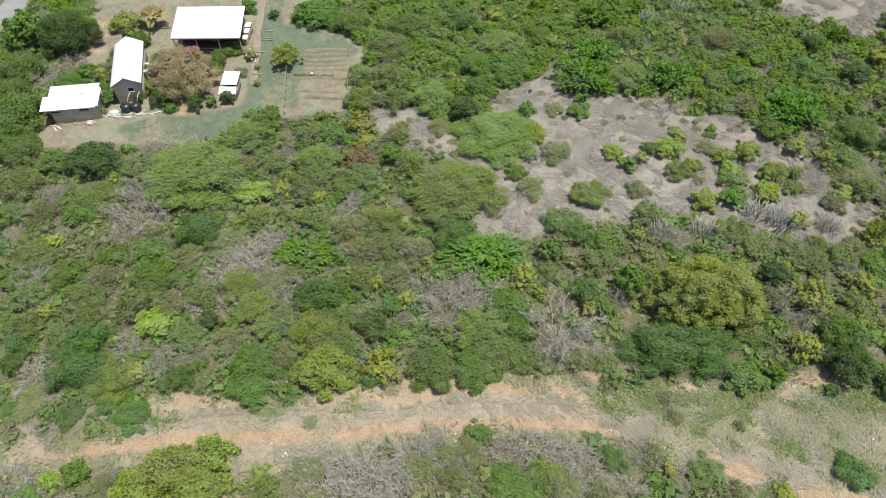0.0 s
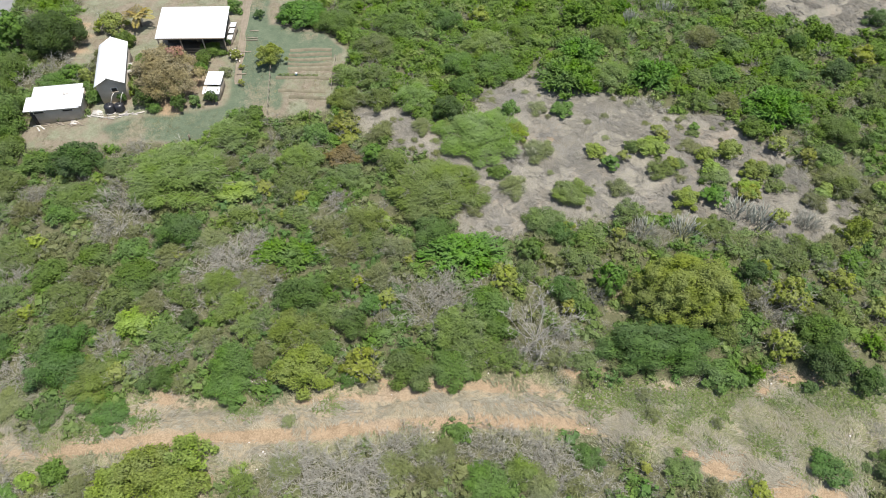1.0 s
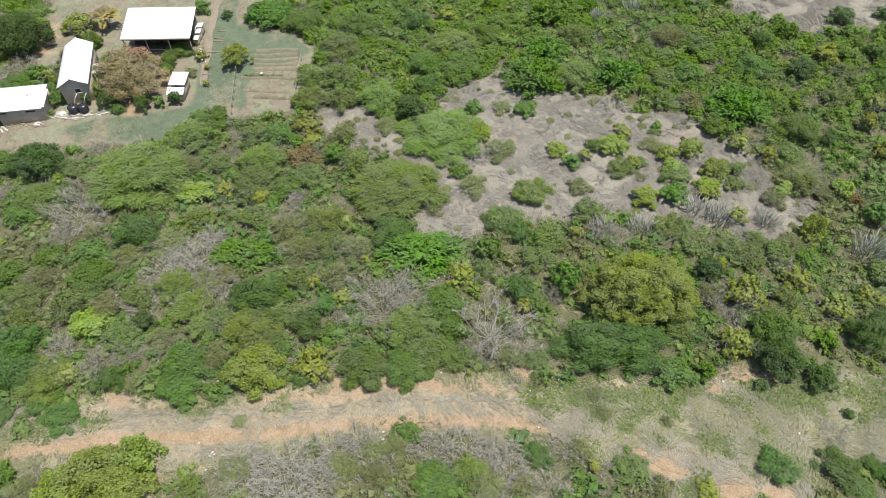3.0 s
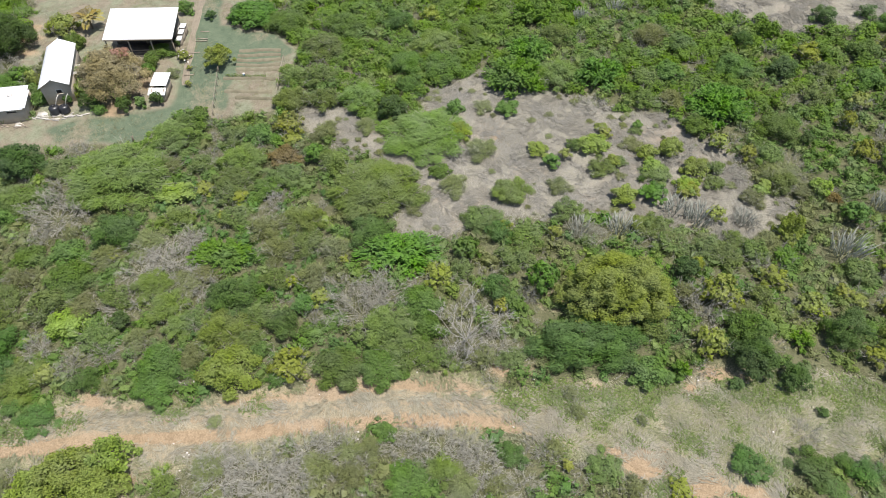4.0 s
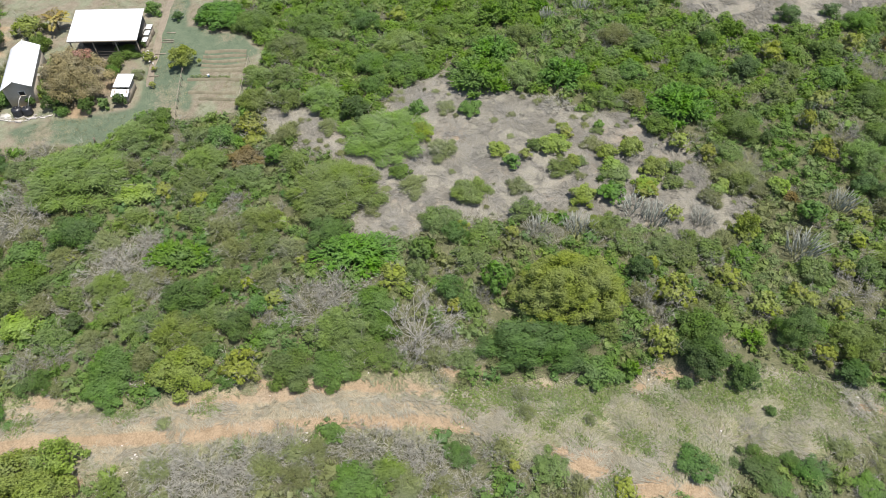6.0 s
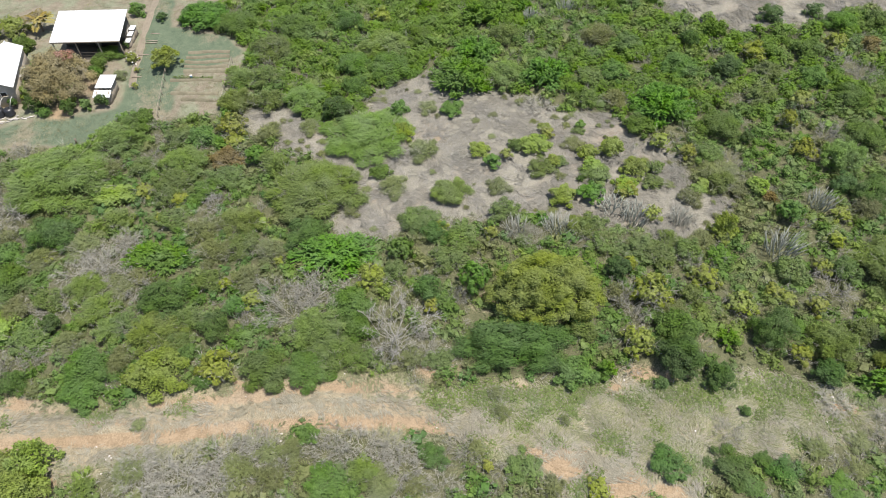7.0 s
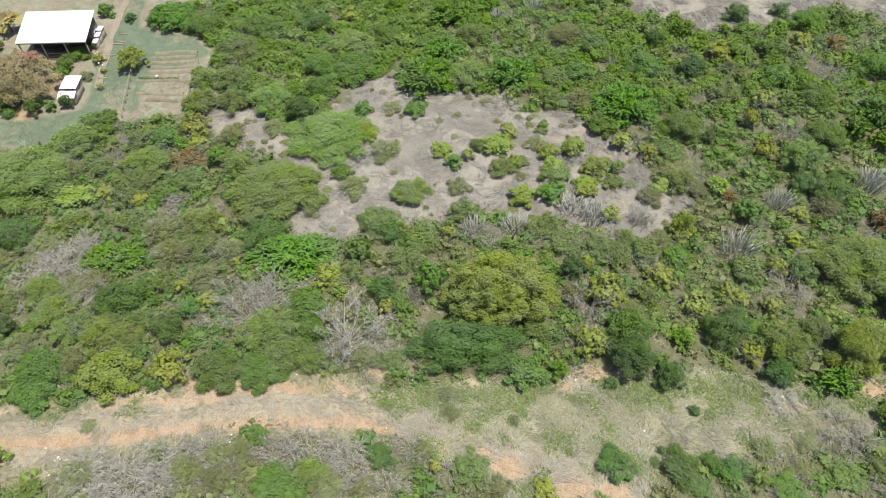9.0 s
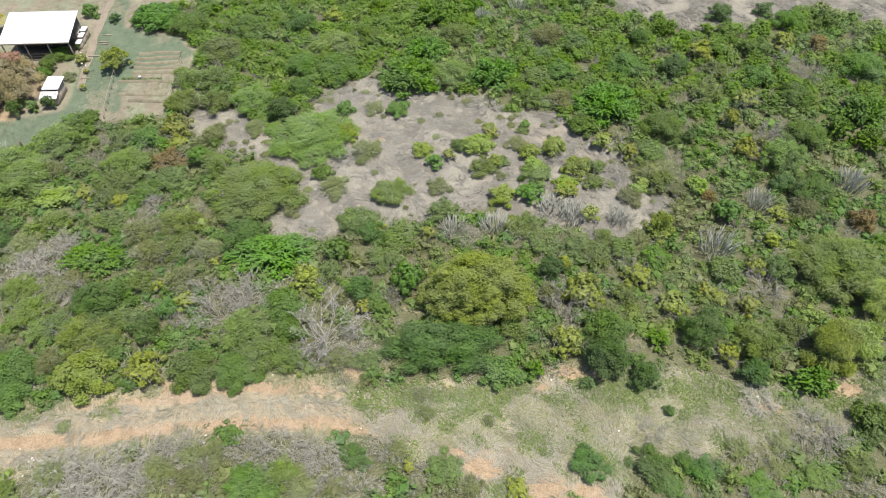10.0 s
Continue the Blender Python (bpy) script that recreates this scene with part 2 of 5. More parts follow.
SOIL = plain_mat("bed_soil", (0.085, 0.078, 0.05), (0.225, 0.2, 0.138), 1.4, 0.95, 0, 0.5)
PATH_SOIL = plain_mat("path_soil", (0.12, 0.102, 0.076), (0.26, 0.22, 0.168), 1.2, 0.95, 0, 0.5)
BLUE = plain_mat("blue_plastic", (0.1, 0.2, 0.4), (0.2, 0.32, 0.5), 2.0, 0.5)
STRAW = leaf_mat("dry_straw", (0.185, 0.172, 0.14), (0.31, 0.292, 0.242), (0.46, 0.438, 0.372), 0.2)
GRASS = leaf_mat("verge_grass", (0.12, 0.135, 0.06), (0.25, 0.26, 0.13), (0.44, 0.41, 0.27), 0.3)


PALM = leaf_mat("palm_leaf", (0.2, 0.17, 0.03), (0.4, 0.33, 0.06), (0.55, 0.46, 0.1), 0.4)
HERB = leaf_mat("weeds", (0.08, 0.1, 0.04), (0.165, 0.195, 0.078), (0.29, 0.295, 0.155), 0.3)
WARM_STRAW = leaf_mat("verge_straw", (0.205, 0.183, 0.127), (0.33, 0.302, 0.222), (0.48, 0.448, 0.345), 0.2)


def ground_material():
    m, nt, b = nodes_of("earth", 0.95, 0.1)
    big, mid, fine = noise_of(nt, 0.12, 5.0, 0.65), noise_of(nt, 0.9, 5.0, 0.65, 0.6), noise_of(nt, 7.0, 4.0, 0.7)
    grain = maths(nt, "ADD", maths(nt, "MULTIPLY", mid, 0.36), maths(nt, "MULTIPLY", fine, 0.64))
    g = ramp(nt, grain, 0.39, 0.61)
    litter = mixc(nt, g, (0.062, 0.066, 0.034), (0.15, 0.148, 0.085))
    straw = mixc(nt, g, (0.15, 0.139, 0.11), (0.3, 0.281, 0.228))
    straw = mixc(nt, ramp(nt, big, 0.52, 0.72), straw, mixc(nt, g, (0.2, 0.158, 0.122), (0.33, 0.276, 0.222)))
    geo = nt.nodes.new("ShaderNodeNewGeometry")
    axes = nt.nodes.new("ShaderNodeSeparateXYZ")
    nt.links.new(geo.outputs["Position"], axes.inputs[0])
    lane = nt.nodes.new("ShaderNodeCombineXYZ")
    nt.links.new(maths(nt, "MULTIPLY", axes.outputs[0], 0.09), lane.inputs[0])
    nt.links.new(maths(nt, "MULTIPLY", attr(nt, "across"), 1.15), lane.inputs[1])
    streak = nd(nt, "ShaderNodeTexNoise", Scale=1.0, Detail=4.0, Roughness=0.6, Distortion=0.3)
    nt.links.new(lane.outputs[0], streak.inputs["Vector"])
    sel = maths(nt, "ADD", attr(nt, "orange"), maths(nt, "MULTIPLY", maths(nt, "SUBTRACT", streak.outputs["Fac"], 0.5), 1.5))
    sel = maths(nt, "ADD", sel, maths(nt, "MULTIPLY", maths(nt, "SUBTRACT", grain, 0.5), 1.6))
    dirt = mixc(nt, g, (0.2, 0.145, 0.09), (0.355, 0.266, 0.174))
    dirt = mixc(nt, ramp(nt, big, 0.5, 0.7), dirt, mixc(nt, g, (0.187, 0.148, 0.103), (0.345, 0.29, 0.217)))
    dirt = mixc(nt, ramp(nt, sel, 0.22, 0.62), mixc(nt, g, (0.172, 0.146, 0.097), (0.345, 0.297, 0.208)), dirt)
    lawn = mixc(nt, g, (0.072, 0.1, 0.066), (0.14, 0.168, 0.11))
    lawn = mixc(nt, ramp(nt, maths(nt, "ADD", big, maths(nt, "MULTIPLY", maths(nt, "SUBTRACT", grain, 0.5), 0.5)), 0.5, 0.66), lawn, mixc(nt, g, (0.15, 0.13, 0.09), (0.27, 0.232, 0.168)))
    yard = mixc(nt, g, (0.137, 0.117, 0.085), (0.262, 0.228, 0.172))
    yard = mixc(nt, ramp(nt, noise_of(nt, 0.33, 4.0, 0.6), 0.45, 0.62), yard, mixc(nt, g, (0.13, 0.14, 0.09), (0.25, 0.255, 0.18)))
    sward = mixc(nt, g, (0.19, 0.17, 0.108), (0.33, 0.298, 0.205))
    sward = mixc(nt, ramp(nt, mid, 0.5, 0.64), sward, mixc(nt, g, (0.075, 0.1, 0.04), (0.17, 0.19, 0.085)))
    col = litter
    for name, c in (("straw", straw), ("sward", sward), ("yard", yard), ("lawn", lawn), ("dirt", dirt)):
        a = maths(nt, "ADD", attr(nt, name), maths(nt, "MULTIPLY", maths(nt, "SUBTRACT", grain, 0.5), 1.5))
        col = mixc(nt, ramp(nt, a, 0.3, 0.7), col, c)
    nt.links.new(col, b.inputs["Base Color"])
    bump(nt, b, grain, 0.5, 0.15)
    return m


EARTH = ground_material()


# ---- mesh tools ----
class Build:
    """Gathers vertices and faces; then links them as one mesh."""

    def __init__(self):
        self.v, self.loops, self.sizes, self.n, self.tone = [], [], [], 0, []

    def add(self, v, f):
        v = np.asarray(v, float).reshape(-1, 3)
        self.v.append(v)
        self.loops.append(np.fromiter((i for q in f for i in q), np.int64) + self.n)
        self.sizes.append(np.fromiter((len(q) for q in f), np.int64))
        self.n += len(v)

    def merge(self, other, at):
        self.v += [v + at for v in other.v]
        self.loops += [q + self.n for q in other.loops]
        self.sizes += other.sizes
        self.n += other.n

    def facets(self, v, tone=None):
        """Loose facets: v is (k, corners, 3)."""
        k, c = v.shape[:2]
        self.v.append(v.reshape(-1, 3))
        self.loops.append(np.arange(k * c) + self.n)
        self.sizes.append(np.full(k, c))
        self.n += c * k
        self.tone.append(np.repeat(np.zeros(k) if tone is None else np.broadcast_to(tone, (k,)), c))

    def box(self, x0, x1, y0, y1, z0, z1):
        v = [(x, y, z) for z in (z0, z1) for y in (y0, y1) for x in (x0, x1)]
        self.add(v, [(0, 2, 3, 1), (4, 5, 7, 6), (0, 1, 5, 4), (2, 6, 7, 3), (0, 4, 6, 2), (1, 3, 7, 5)])
        return self

    def tube(self, pts, radii, n=5, cap=True):
        pts = np.asarray(pts, float)
        ring = []
        for i, p in enumerate(pts):
            d = pts[min(i + 1, len(pts) - 1)] - pts[max(i - 1, 0)]
            d = d / (np.linalg.norm(d) + 1e-9)
            a = np.cross(d, (0, 0, 1) if abs(d[2]) < 0.9 else (1, 0, 0))
            a /= np.linalg.norm(a)
            c = np.cross(d, a)
            t = np.arange(n) * 2 * np.pi / n
            ring.append(p + radii[i] * (np.cos(t)[:, None] * a + np.sin(t)[:, None] * c))
        f = [(i * n + j, i * n + (j + 1) % n, (i + 1) * n + (j + 1) % n, (i + 1) * n + j) for i in range(len(pts) - 1) for j in range(n)]
        if cap:
            f += [tuple(range(n))[::-1], tuple(range((len(pts) - 1) * n, len(pts) * n))]
        self.add(np.concatenate(ring), f)
        return self

    def mesh(self, name, mat, smooth=False):
        me = bpy.data.meshes.new(name)
        loops, sizes = np.concatenate(self.loops), np.concatenate(self.sizes)
        me.vertices.add(self.n)
        me.vertices.foreach_set("co", np.concatenate(self.v).astype(np.float32).ravel())
        me.loops.add(len(loops))
        me.loops.foreach_set("vertex_index", loops.astype(np.int32))
        me.polygons.add(len(sizes))
        me.polygons.foreach_set("loop_start", (np.cumsum(sizes) - sizes).astype(np.int32))
        me.update(calc_edges=True)
        if self.tone and len(np.concatenate(self.tone)) == self.n:
            me.attributes.new("tone", "FLOAT", "POINT").data.foreach_set("value", np.concatenate(self.tone).astype(np.float32))
        me.materials.append(mat)
        if smooth:
            me.shade_smooth()
        me.update()
        return me


def part(name, build, mat, parent, label="", smooth=False):
    ob = new(name, build.mesh(name, mat, smooth))
    ob.parent = parent
    return tagged(ob, label)


def thing(name, x, y, z=None, rz=0.0, **tags):
    ob = new(name)
    ob.empty_display_size = 0.3
    ob.matrix_basis = pose(x, y, ground_at(x, y) if z is None else z, 0, 0, rz)
    return tagged(ob, **tags)


def unit(v):
    return v / (np.linalg.norm(v, axis=-1, keepdims=True) + 1e-9)


def leaves(at, normal, size, ratio, r, along=None, fold=0.12):
    """Pointed leaves: the two corners of the base and the tip of each."""
    k = len(at)
    normal = unit(normal)
    tan = unit(np.cross(normal, r.normal(size=(k, 3)))) if along is None else unit(along)
    side = unit(np.cross(normal, tan))
    L = (size * r.uniform(0.7, 1.3, k))[:, None]
    W = L * ratio * 0.5
    return np.stack([at - tan * L * 0.5 + side * W, at + tan * L * 0.5 + normal * L * fold, at - tan * L * 0.5 - side * W], 1)


def crown_points(r, rad, h, lobes, n, rough=0.35, clump=1.0):
    """Points on the skin of a domed crown of overlapping clumps that reach down near the ground, with the way outwards."""
    i = np.arange(lobes)
    q = np.clip(np.sqrt((i + 0.35) / lobes) + r.normal(0, 0.07, lobes), 0, 1)
    ang = i * 2.39996 + r.normal(0, 0.35, lobes) + r.uniform(0, 6.28)
    lr = clump * rad * r.uniform(0.22, 0.4, lobes) * (1.1 - 0.25 * q)
    if lobes > 4:
        lr[0], q[0] = rad * 0.6, 0.0
    d = (rad - lr * 0.8) * q * r.uniform(0.85, 1.06, lobes)
    top = h * (1.0 - 0.62 * q ** 2.6) * r.uniform(0.8, 1.08, lobes)
    flat = np.clip(h / rad, 0.45, 1.0)
    c = np.stack([d * np.cos(ang), d * np.sin(ang), np.maximum(top - lr * flat, h * 0.12)], 1)
    if lobes > 4:
        c[0, 2] = max(0.86 * h - lr[0] * flat, 0.1 * h)
    m = int(n * 2.4) + 30
    k = r.choice(lobes, m, p=lr ** 2 / (lr ** 2).sum())
    w = r.normal(size=(m, 3)) + 0.7 * np.stack([np.cos(ang[k]) * q[k], np.sin(ang[k]) * q[k], np.full(m, 0.55)], 1)
    w = unit(w)
    p = c[k] + w * lr[k][:, None] * (1, 1, flat) * (1 + rough * (r.uniform(0, 1, m)[:, None] ** 2 - 0.5))
    hid = np.zeros(m, bool)
    for a in range(lobes):
        hid |= (k != a) & (np.linalg.norm((p - c[a]) / (lr[a] * np.array((1, 1, flat))), axis=1) < 0.86)
    seen = np.concatenate([np.flatnonzero(~hid), np.flatnonzero(hid)])[:n]
    p, w, k = p[seen], w[seen], k[seen]
    p[:, 2] = np.maximum(p[:, 2], h * 0.06 + 0.05)
    return p, unit(w + 0.55 * unit(p * (1, 1, 0.8) + (0, 0, 0.25 * h))), c, lr, k


def core_quads(r, c, lr, fine=False):
    """The dense leafy inside of each lobe: loose facets, ragged at their joints."""
    q = np.array([[(-1, -1, 1), (1, -1, 1), (1, 1, 1), (-1, 1, 1)], [(-1, -1, -1), (1, -1, -1), (1, -1, 1), (-1, -1, 1)], [(1, -1, -1), (1, 1, -1), (1, 1, 1), (1, -1, 1)],
                  [(1, 1, -1), (-1, 1, -1), (-1, 1, 1), (1, 1, 1)], [(-1, 1, -1), (-1, -1, -1), (-1, -1, 1), (-1, 1, 1)]], float)
    if fine:
        m = q.mean(1, keepdims=True)
        e = (q + np.roll(q, -1, 1)) / 2
        q = np.concatenate([np.stack([q[:, i], e[:, i], m[:, 0], e[:, i - 1]], 1) for i in range(4)])
    out = []
    if fine and lr.mean() > 0.9:
        m = q.mean(1, keepdims=True)
        e = (q + np.roll(q, -1, 1)) / 2
        q = np.concatenate([np.stack([q[:, i], e[:, i], m[:, 0], e[:, i - 1]], 1) for i in range(4)])
    for p, s in zip(c, lr):
        a = r.uniform(0, 6.283)
        v = unit(q + r.normal(size=q.shape) * 0.28) * s * (0.7, 0.7, 0.54)
        v = np.stack([v[..., 0] * np.cos(a) - v[..., 1] * np.sin(a), v[..., 0] * np.sin(a) + v[..., 1] * np.cos(a), v[..., 2] + (v[..., 0] * r.normal() + v[..., 1] * r.normal()) * 0.3], -1)
        v[..., 2] = np.maximum(v[..., 2], -0.35 * s)
        out.append(v + p)
    return np.concatenate(out)


def branches(r, rad, h, levels=3, stems=5, split=3, thick=0.05, fine=0.012, b=None, spread=1.0):
    """Forking bare stems that fan out from the ground to the skin of a dome."""
    b, ends = b or Build(), []

    def grow(p, d, length, lev, th):
        mid = p + d * length * 0.5 + r.normal(size=3) * length * 0.07
        q = p + d * length + r.normal(size=3) * length * 0.08
        q[2] = max(q[2], 0.1)
        if lev == 1:
            ends.append((p, q))
            return
        if lev < levels:
            b.tube([p, q], [th, th * 0.6], 3, False)
        else:
            b.tube([p, mid, q], [th, th * 0.8, th * 0.6], 4, False)
        if lev > 1:
            for _ in range(split + (2 if lev == 2 else 0)):
                e = unit(d + r.normal(size=3) * 0.6 + (0, 0, 0.08))
                grow(q if r.random() < 0.6 else mid, e, length * r.uniform(0.5, 0.85), lev - 1, max(th * 0.62, fine))

    for i in range(stems):
        a = 2 * np.pi * (i + r.uniform(0, 0.8)) / stems
        d = unit(np.array([np.cos(a) * rad * spread, np.sin(a) * rad * spread, h * r.uniform(0.6, 1.2)]))
        grow(np.array([np.cos(a) * 0.08, np.sin(a) * 0.08, -0.08]), d, np.hypot(rad, h) * 0.42 * r.uniform(0.8, 1.1), levels, thick)
    ends = np.array(ends)
    along = ends[:, 1] - ends[:, 0]
    side = unit(np.cross(along, r.normal(size=along.shape))) * fine * 1.1
    mid = ends.mean(1) + r.normal(size=along.shape) * 0.03
    b.facets(np.stack([ends[:, 0], mid + side, ends[:, 1], mid - side], 1))
    return b


# kind: radius, height, lobes, leaves, leaf length, width ratio, blade-like, name, category, label
KINDS = {
    "g": (2.0, 2.3, 11, 1800, 0.213, 0.7, False, "shrub", "shrub", "leafy mid-green shrub"),
    "o": (2.0, 2.2, 12, 1800, 0.19, 0.62, False, "shrub", "shrub", "dull olive-green shrub with small leaves"),
    "l": (2.4, 2.5, 13, 1500, 0.314, 0.62, False, "shrub", "shrub", "bright lime-green shrub with large leaves"),
    "l2": (2.2, 3.0, 13, 1700, 0.246, 0.7, False, "small_tree", "small tree", "yellow-green bushy small tree"),
    "l3": (1.6, 2.8, 10, 1300, 0.258, 0.7, False, "small_tree", "small tree", "fresh-green rounded small tree"),
    "d": (2.2, 3.4, 12, 2100, 0.213, 0.7, False, "tree", "tree", "dark-green dense rounded tree"),
    "k": (2.4, 2.6, 10, 3000, 0.19, 0.5, False, "shrub", "shrub", "deep-green spreading fine-leaved shrub"),
    "f": (3.2, 2.8, 12, 6000, 0.28, 0.3, True, "thorn_shrub", "shrub", "feathery pale-green low thorn shrub"),
    "f2": (3.2, 3.6, 16, 5600, 0.27, 0.32, True, "thorn_tree", "tree", "feathery yellow-green thorn tree"),
    "s": (1.8, 1.7, 7, 1700, 0.3, 0.24, True, "shrub", "shrub", "grey-green thin twiggy shrub"),
    "y": (1.6, 2.3, 9, 1200, 0.224, 0.7, False, "shrub", "shrub", "yellowing olive shrub with sparse leaves"),
    "m": (5.2, 6.6, 52, 21000, 0.185, 0.65, False, "mango_tree", "tree", "large domed mango tree with yellow-green leaves"),
    "w": (2.4, 4.6, 12, 5200, 0.36, 0.2, True, "bamboo_clump", "bamboo", "yellow-green drooping bamboo clump"),
    "r": (1.8, 1.9, 9, 1100, 0.28, 0.7, False, "shrub", "shrub", "rust-brown withering shrub"),
    "r2": (4.0, 4.8, 24, 7500, 0.23, 0.5, False, "garden_tree", "tree", "faded brownish garden tree with pink blossom"),
}
made = {}


CLUMP = {"f": 0.68, "f2": 0.62, "m": 0.42, "d": 0.72, "l2": 0.75, "y": 0.78, "g": 0.84, "k": 0.76, "l3": 0.68, "o": 0.8, "r2": 0.6}


def leaf_build(r, kind, rad, h, n, lobes):
    """Leaves over the clumps of a crown, each clump a little lighter or darker. Lime shrubs carry them along starry shoots, mango trees in drooping rosettes."""
    _, _, _, _, size, ratio, blade, *_ = KINDS[kind]
    clump = CLUMP.get(kind, 1.0)
    lobes = int(lobes / clump ** 1.4)
    p, w, c, lr, k = crown_points(r, rad, h, lobes, n, 0.55 if blade else 0.42, clump)
    n = len(p)
    tone = r.normal(0, 0.07, lobes)
    b = Build()
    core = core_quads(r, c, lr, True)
    # core tone lowered a step: the shade inside the crown, put into colour
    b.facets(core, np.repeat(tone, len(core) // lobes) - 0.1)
    size *= FINE
    if kind == "l":
        shoots = max(n // 13, 8)
        pick = np.arange(n) % shoots
        t = r.uniform(0.5, 1.18, n)[:, None]
        p = c[k[pick]] + w[pick] * (lr[k[pick]] * 1.15)[:, None] * t * (1, 1, 0.8)
        k, w = k[pick], w[pick]
        along = unit(w + r.normal(size=(n, 3)) * 0.6)
        b.facets(leaves(p, w * 0.4 + r.normal(size=(n, 3)) * 0.4 + (0, 0, 1.0), size * 1.2, ratio, r, along), tone[k])
    elif kind in ROSETTES:
        tufts = max(n // 8, 8)
        pick = np.arange(n) % tufts
        out = unit(r.normal(size=(n, 3)))
        out = unit(out - w[pick] * (out * w[pick]).sum(1, keepdims=True) * 0.75)
        b.facets(leaves(p[pick] + out * size * 0.5 - w[pick] * size * 0.16, w[pick] * 1.4 + out * 0.5 + r.normal(size=(n, 3)) * 0.25, size * 1.15, ratio * 0.8, r, unit(out - w[pick] * 0.3)), tone[k[pick]] + np.repeat(r.normal(0, 0.08, tufts)[None], n // tufts + 1, 0).ravel()[:n])
    elif blade:
        along = unit(w * (0.6, 0.6, 0) + (0, 0, -0.3) + r.normal(size=(n, 3)) * 0.4) if kind == "w" else unit(w * (1, 1, 0.35) + r.normal(size=(n, 3)) * 0.5)
        b.facets(leaves(p, w + r.normal(size=(n, 3)) * 0.6 + (0, 0, 0.5), size * 1.35, ratio * 0.75, r, along, 0.05), tone[k])
    else:
        b.facets(leaves(p, w * 1.2 + r.normal(size=(n, 3)) * 0.75 + (0, 0, 0.5), size, ratio, r), tone[k])
    return b, c, lr


ROSETTES = ("y", "l3")
FINE = 0.86
SIZES = (0.75, 1.25, 2.0, 3.1, 4.8)
MANY = 1.15


def make_plant(kind, variant, rc):
    rad, h, lobes, n, size, ratio, blade, name, cat, label = KINDS[kind]
    h, n = h * (rc / rad) ** 0.7, int(n * (rc / rad) ** 1.85 * MANY) + 60
    lobes = int(np.clip(lobes * (rc / rad) ** 1.2, 6, 60))
    rad = rc
    r = np.random.default_rng(sum(map(ord, kind)) * 17 + variant * 101 + int(rc * 1000))
    ob = new(name)
    ob.empty_display_size = 0.3
    b, c, lr = leaf_build(r, kind, rad, h, n, lobes)
    stem = Build()
    thick = 0.028 * h + 0.02
    if cat == "tree" or cat == "small tree":
        fork = np.array([0.0, 0.0, h * 0.3])
        stem.tube([(0, 0, -0.15), (0.03, 0.02, h * 0.15), fork], [thick * 1.5, thick * 1.15, thick], 7)
    else:
        fork = np.array([0.0, 0.0, -0.1])
    for q, s in list(zip(c, lr))[:9]:
        mid = (fork + q) * 0.5 + r.normal(size=3) * 0.12 * rad * 0.4
        stem.tube([fork, mid, q], [thick * 0.6, thick * 0.45, thick * 0.15], 4, False)
    part("trunk", stem, BARK, ob, "", True)
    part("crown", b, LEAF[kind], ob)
    if kind in ("s", "o", "f", "f2", "y", "r"):
        part("brushwood", branches(r, rad * 1.04, h * 1.04, 3, 12 if kind == "s" else 6, 4, 0.018, 0.012), TWIG, ob, "bare grey twigs")
    if kind == "r2":
        p, w, *_ = crown_points(r, 1.5, 1.2, 6, 420)
        bl = Build()
        bl.facets(leaves(p * (1, 1, 0.8) + (0.3 * rad, 0.2 * rad, 0.8 * h), w + r.normal(size=(420, 3)) * 0.5, 0.2, 0.7, r))
        part("blossom", bl, LEAF["pink"], ob, "dusty pink blossom")
    return tagged(ob, label, cat, "plants of the thicket" if cat == "shrub" else "trees of the slope")


def make_bare(kind, variant):
    r = np.random.default_rng(900 + variant + (50 if kind == "t" else 0))
    if kind == "b":
        ob = tagged(new("bare_shrub"), "leafless grey twiggy shrub", "shrub", "bare shrubs")
        part("branchwork", branches(r, 2.0, 1.9, 4, 12, 4, 0.022, 0.013), TWIG, ob)
    else:
        ob = tagged(new("dead_tree"), "dead tree with bleached whitish branches", "dead tree", "dead trees")
        part("branchwork", branches(r, 2.6, 3.2, 5, 8, 3, 0.036, 0.015), DEAD, ob)
    ob.empty_display_size = 0.3
    return ob


def make_cactus(variant):
    r = np.random.default_rng(700 + variant)
    ob = tagged(new("cactus"), "clump of grey-green upright columnar cactus stems", "cactus", "cactus clumps")
    ob.empty_display_size = 0.3
    shapes = []
    for k in range(5):
        b = Build()
        lean, ht = r.uniform(0.04, 0.24), r.uniform(1.7, 2.3)
        t = np.linspace(0, 1, 5)
        b.tube(np.stack([lean * t ** 1.6 * ht * 0.6, 0.1 * np.sin(t * 3 + k), t * ht], 1), 0.034 * np.array([1.0, 1.1, 1.05, 0.95, 0.35]), 5)
        shapes.append(b.mesh("stem", CACTUS, True))
    for k in range(96):
        a = r.uniform(0, 2 * np.pi)
        q = 1.05 * math.sqrt(r.uniform(0, 1))
        o = new("stem", shapes[k % 5])
        o.parent = ob
        o.matrix_basis = pose(q * np.cos(a), q * np.sin(a), -0.05, r.uniform(-6, 6), 10 * q + r.uniform(-8, 8), math.degrees(a) + r.uniform(-25, 25)) @ Matrix.Scale(r.uniform(0.55, 1.05) * (1.05 - 0.35 * q * q), 4)
    return ob


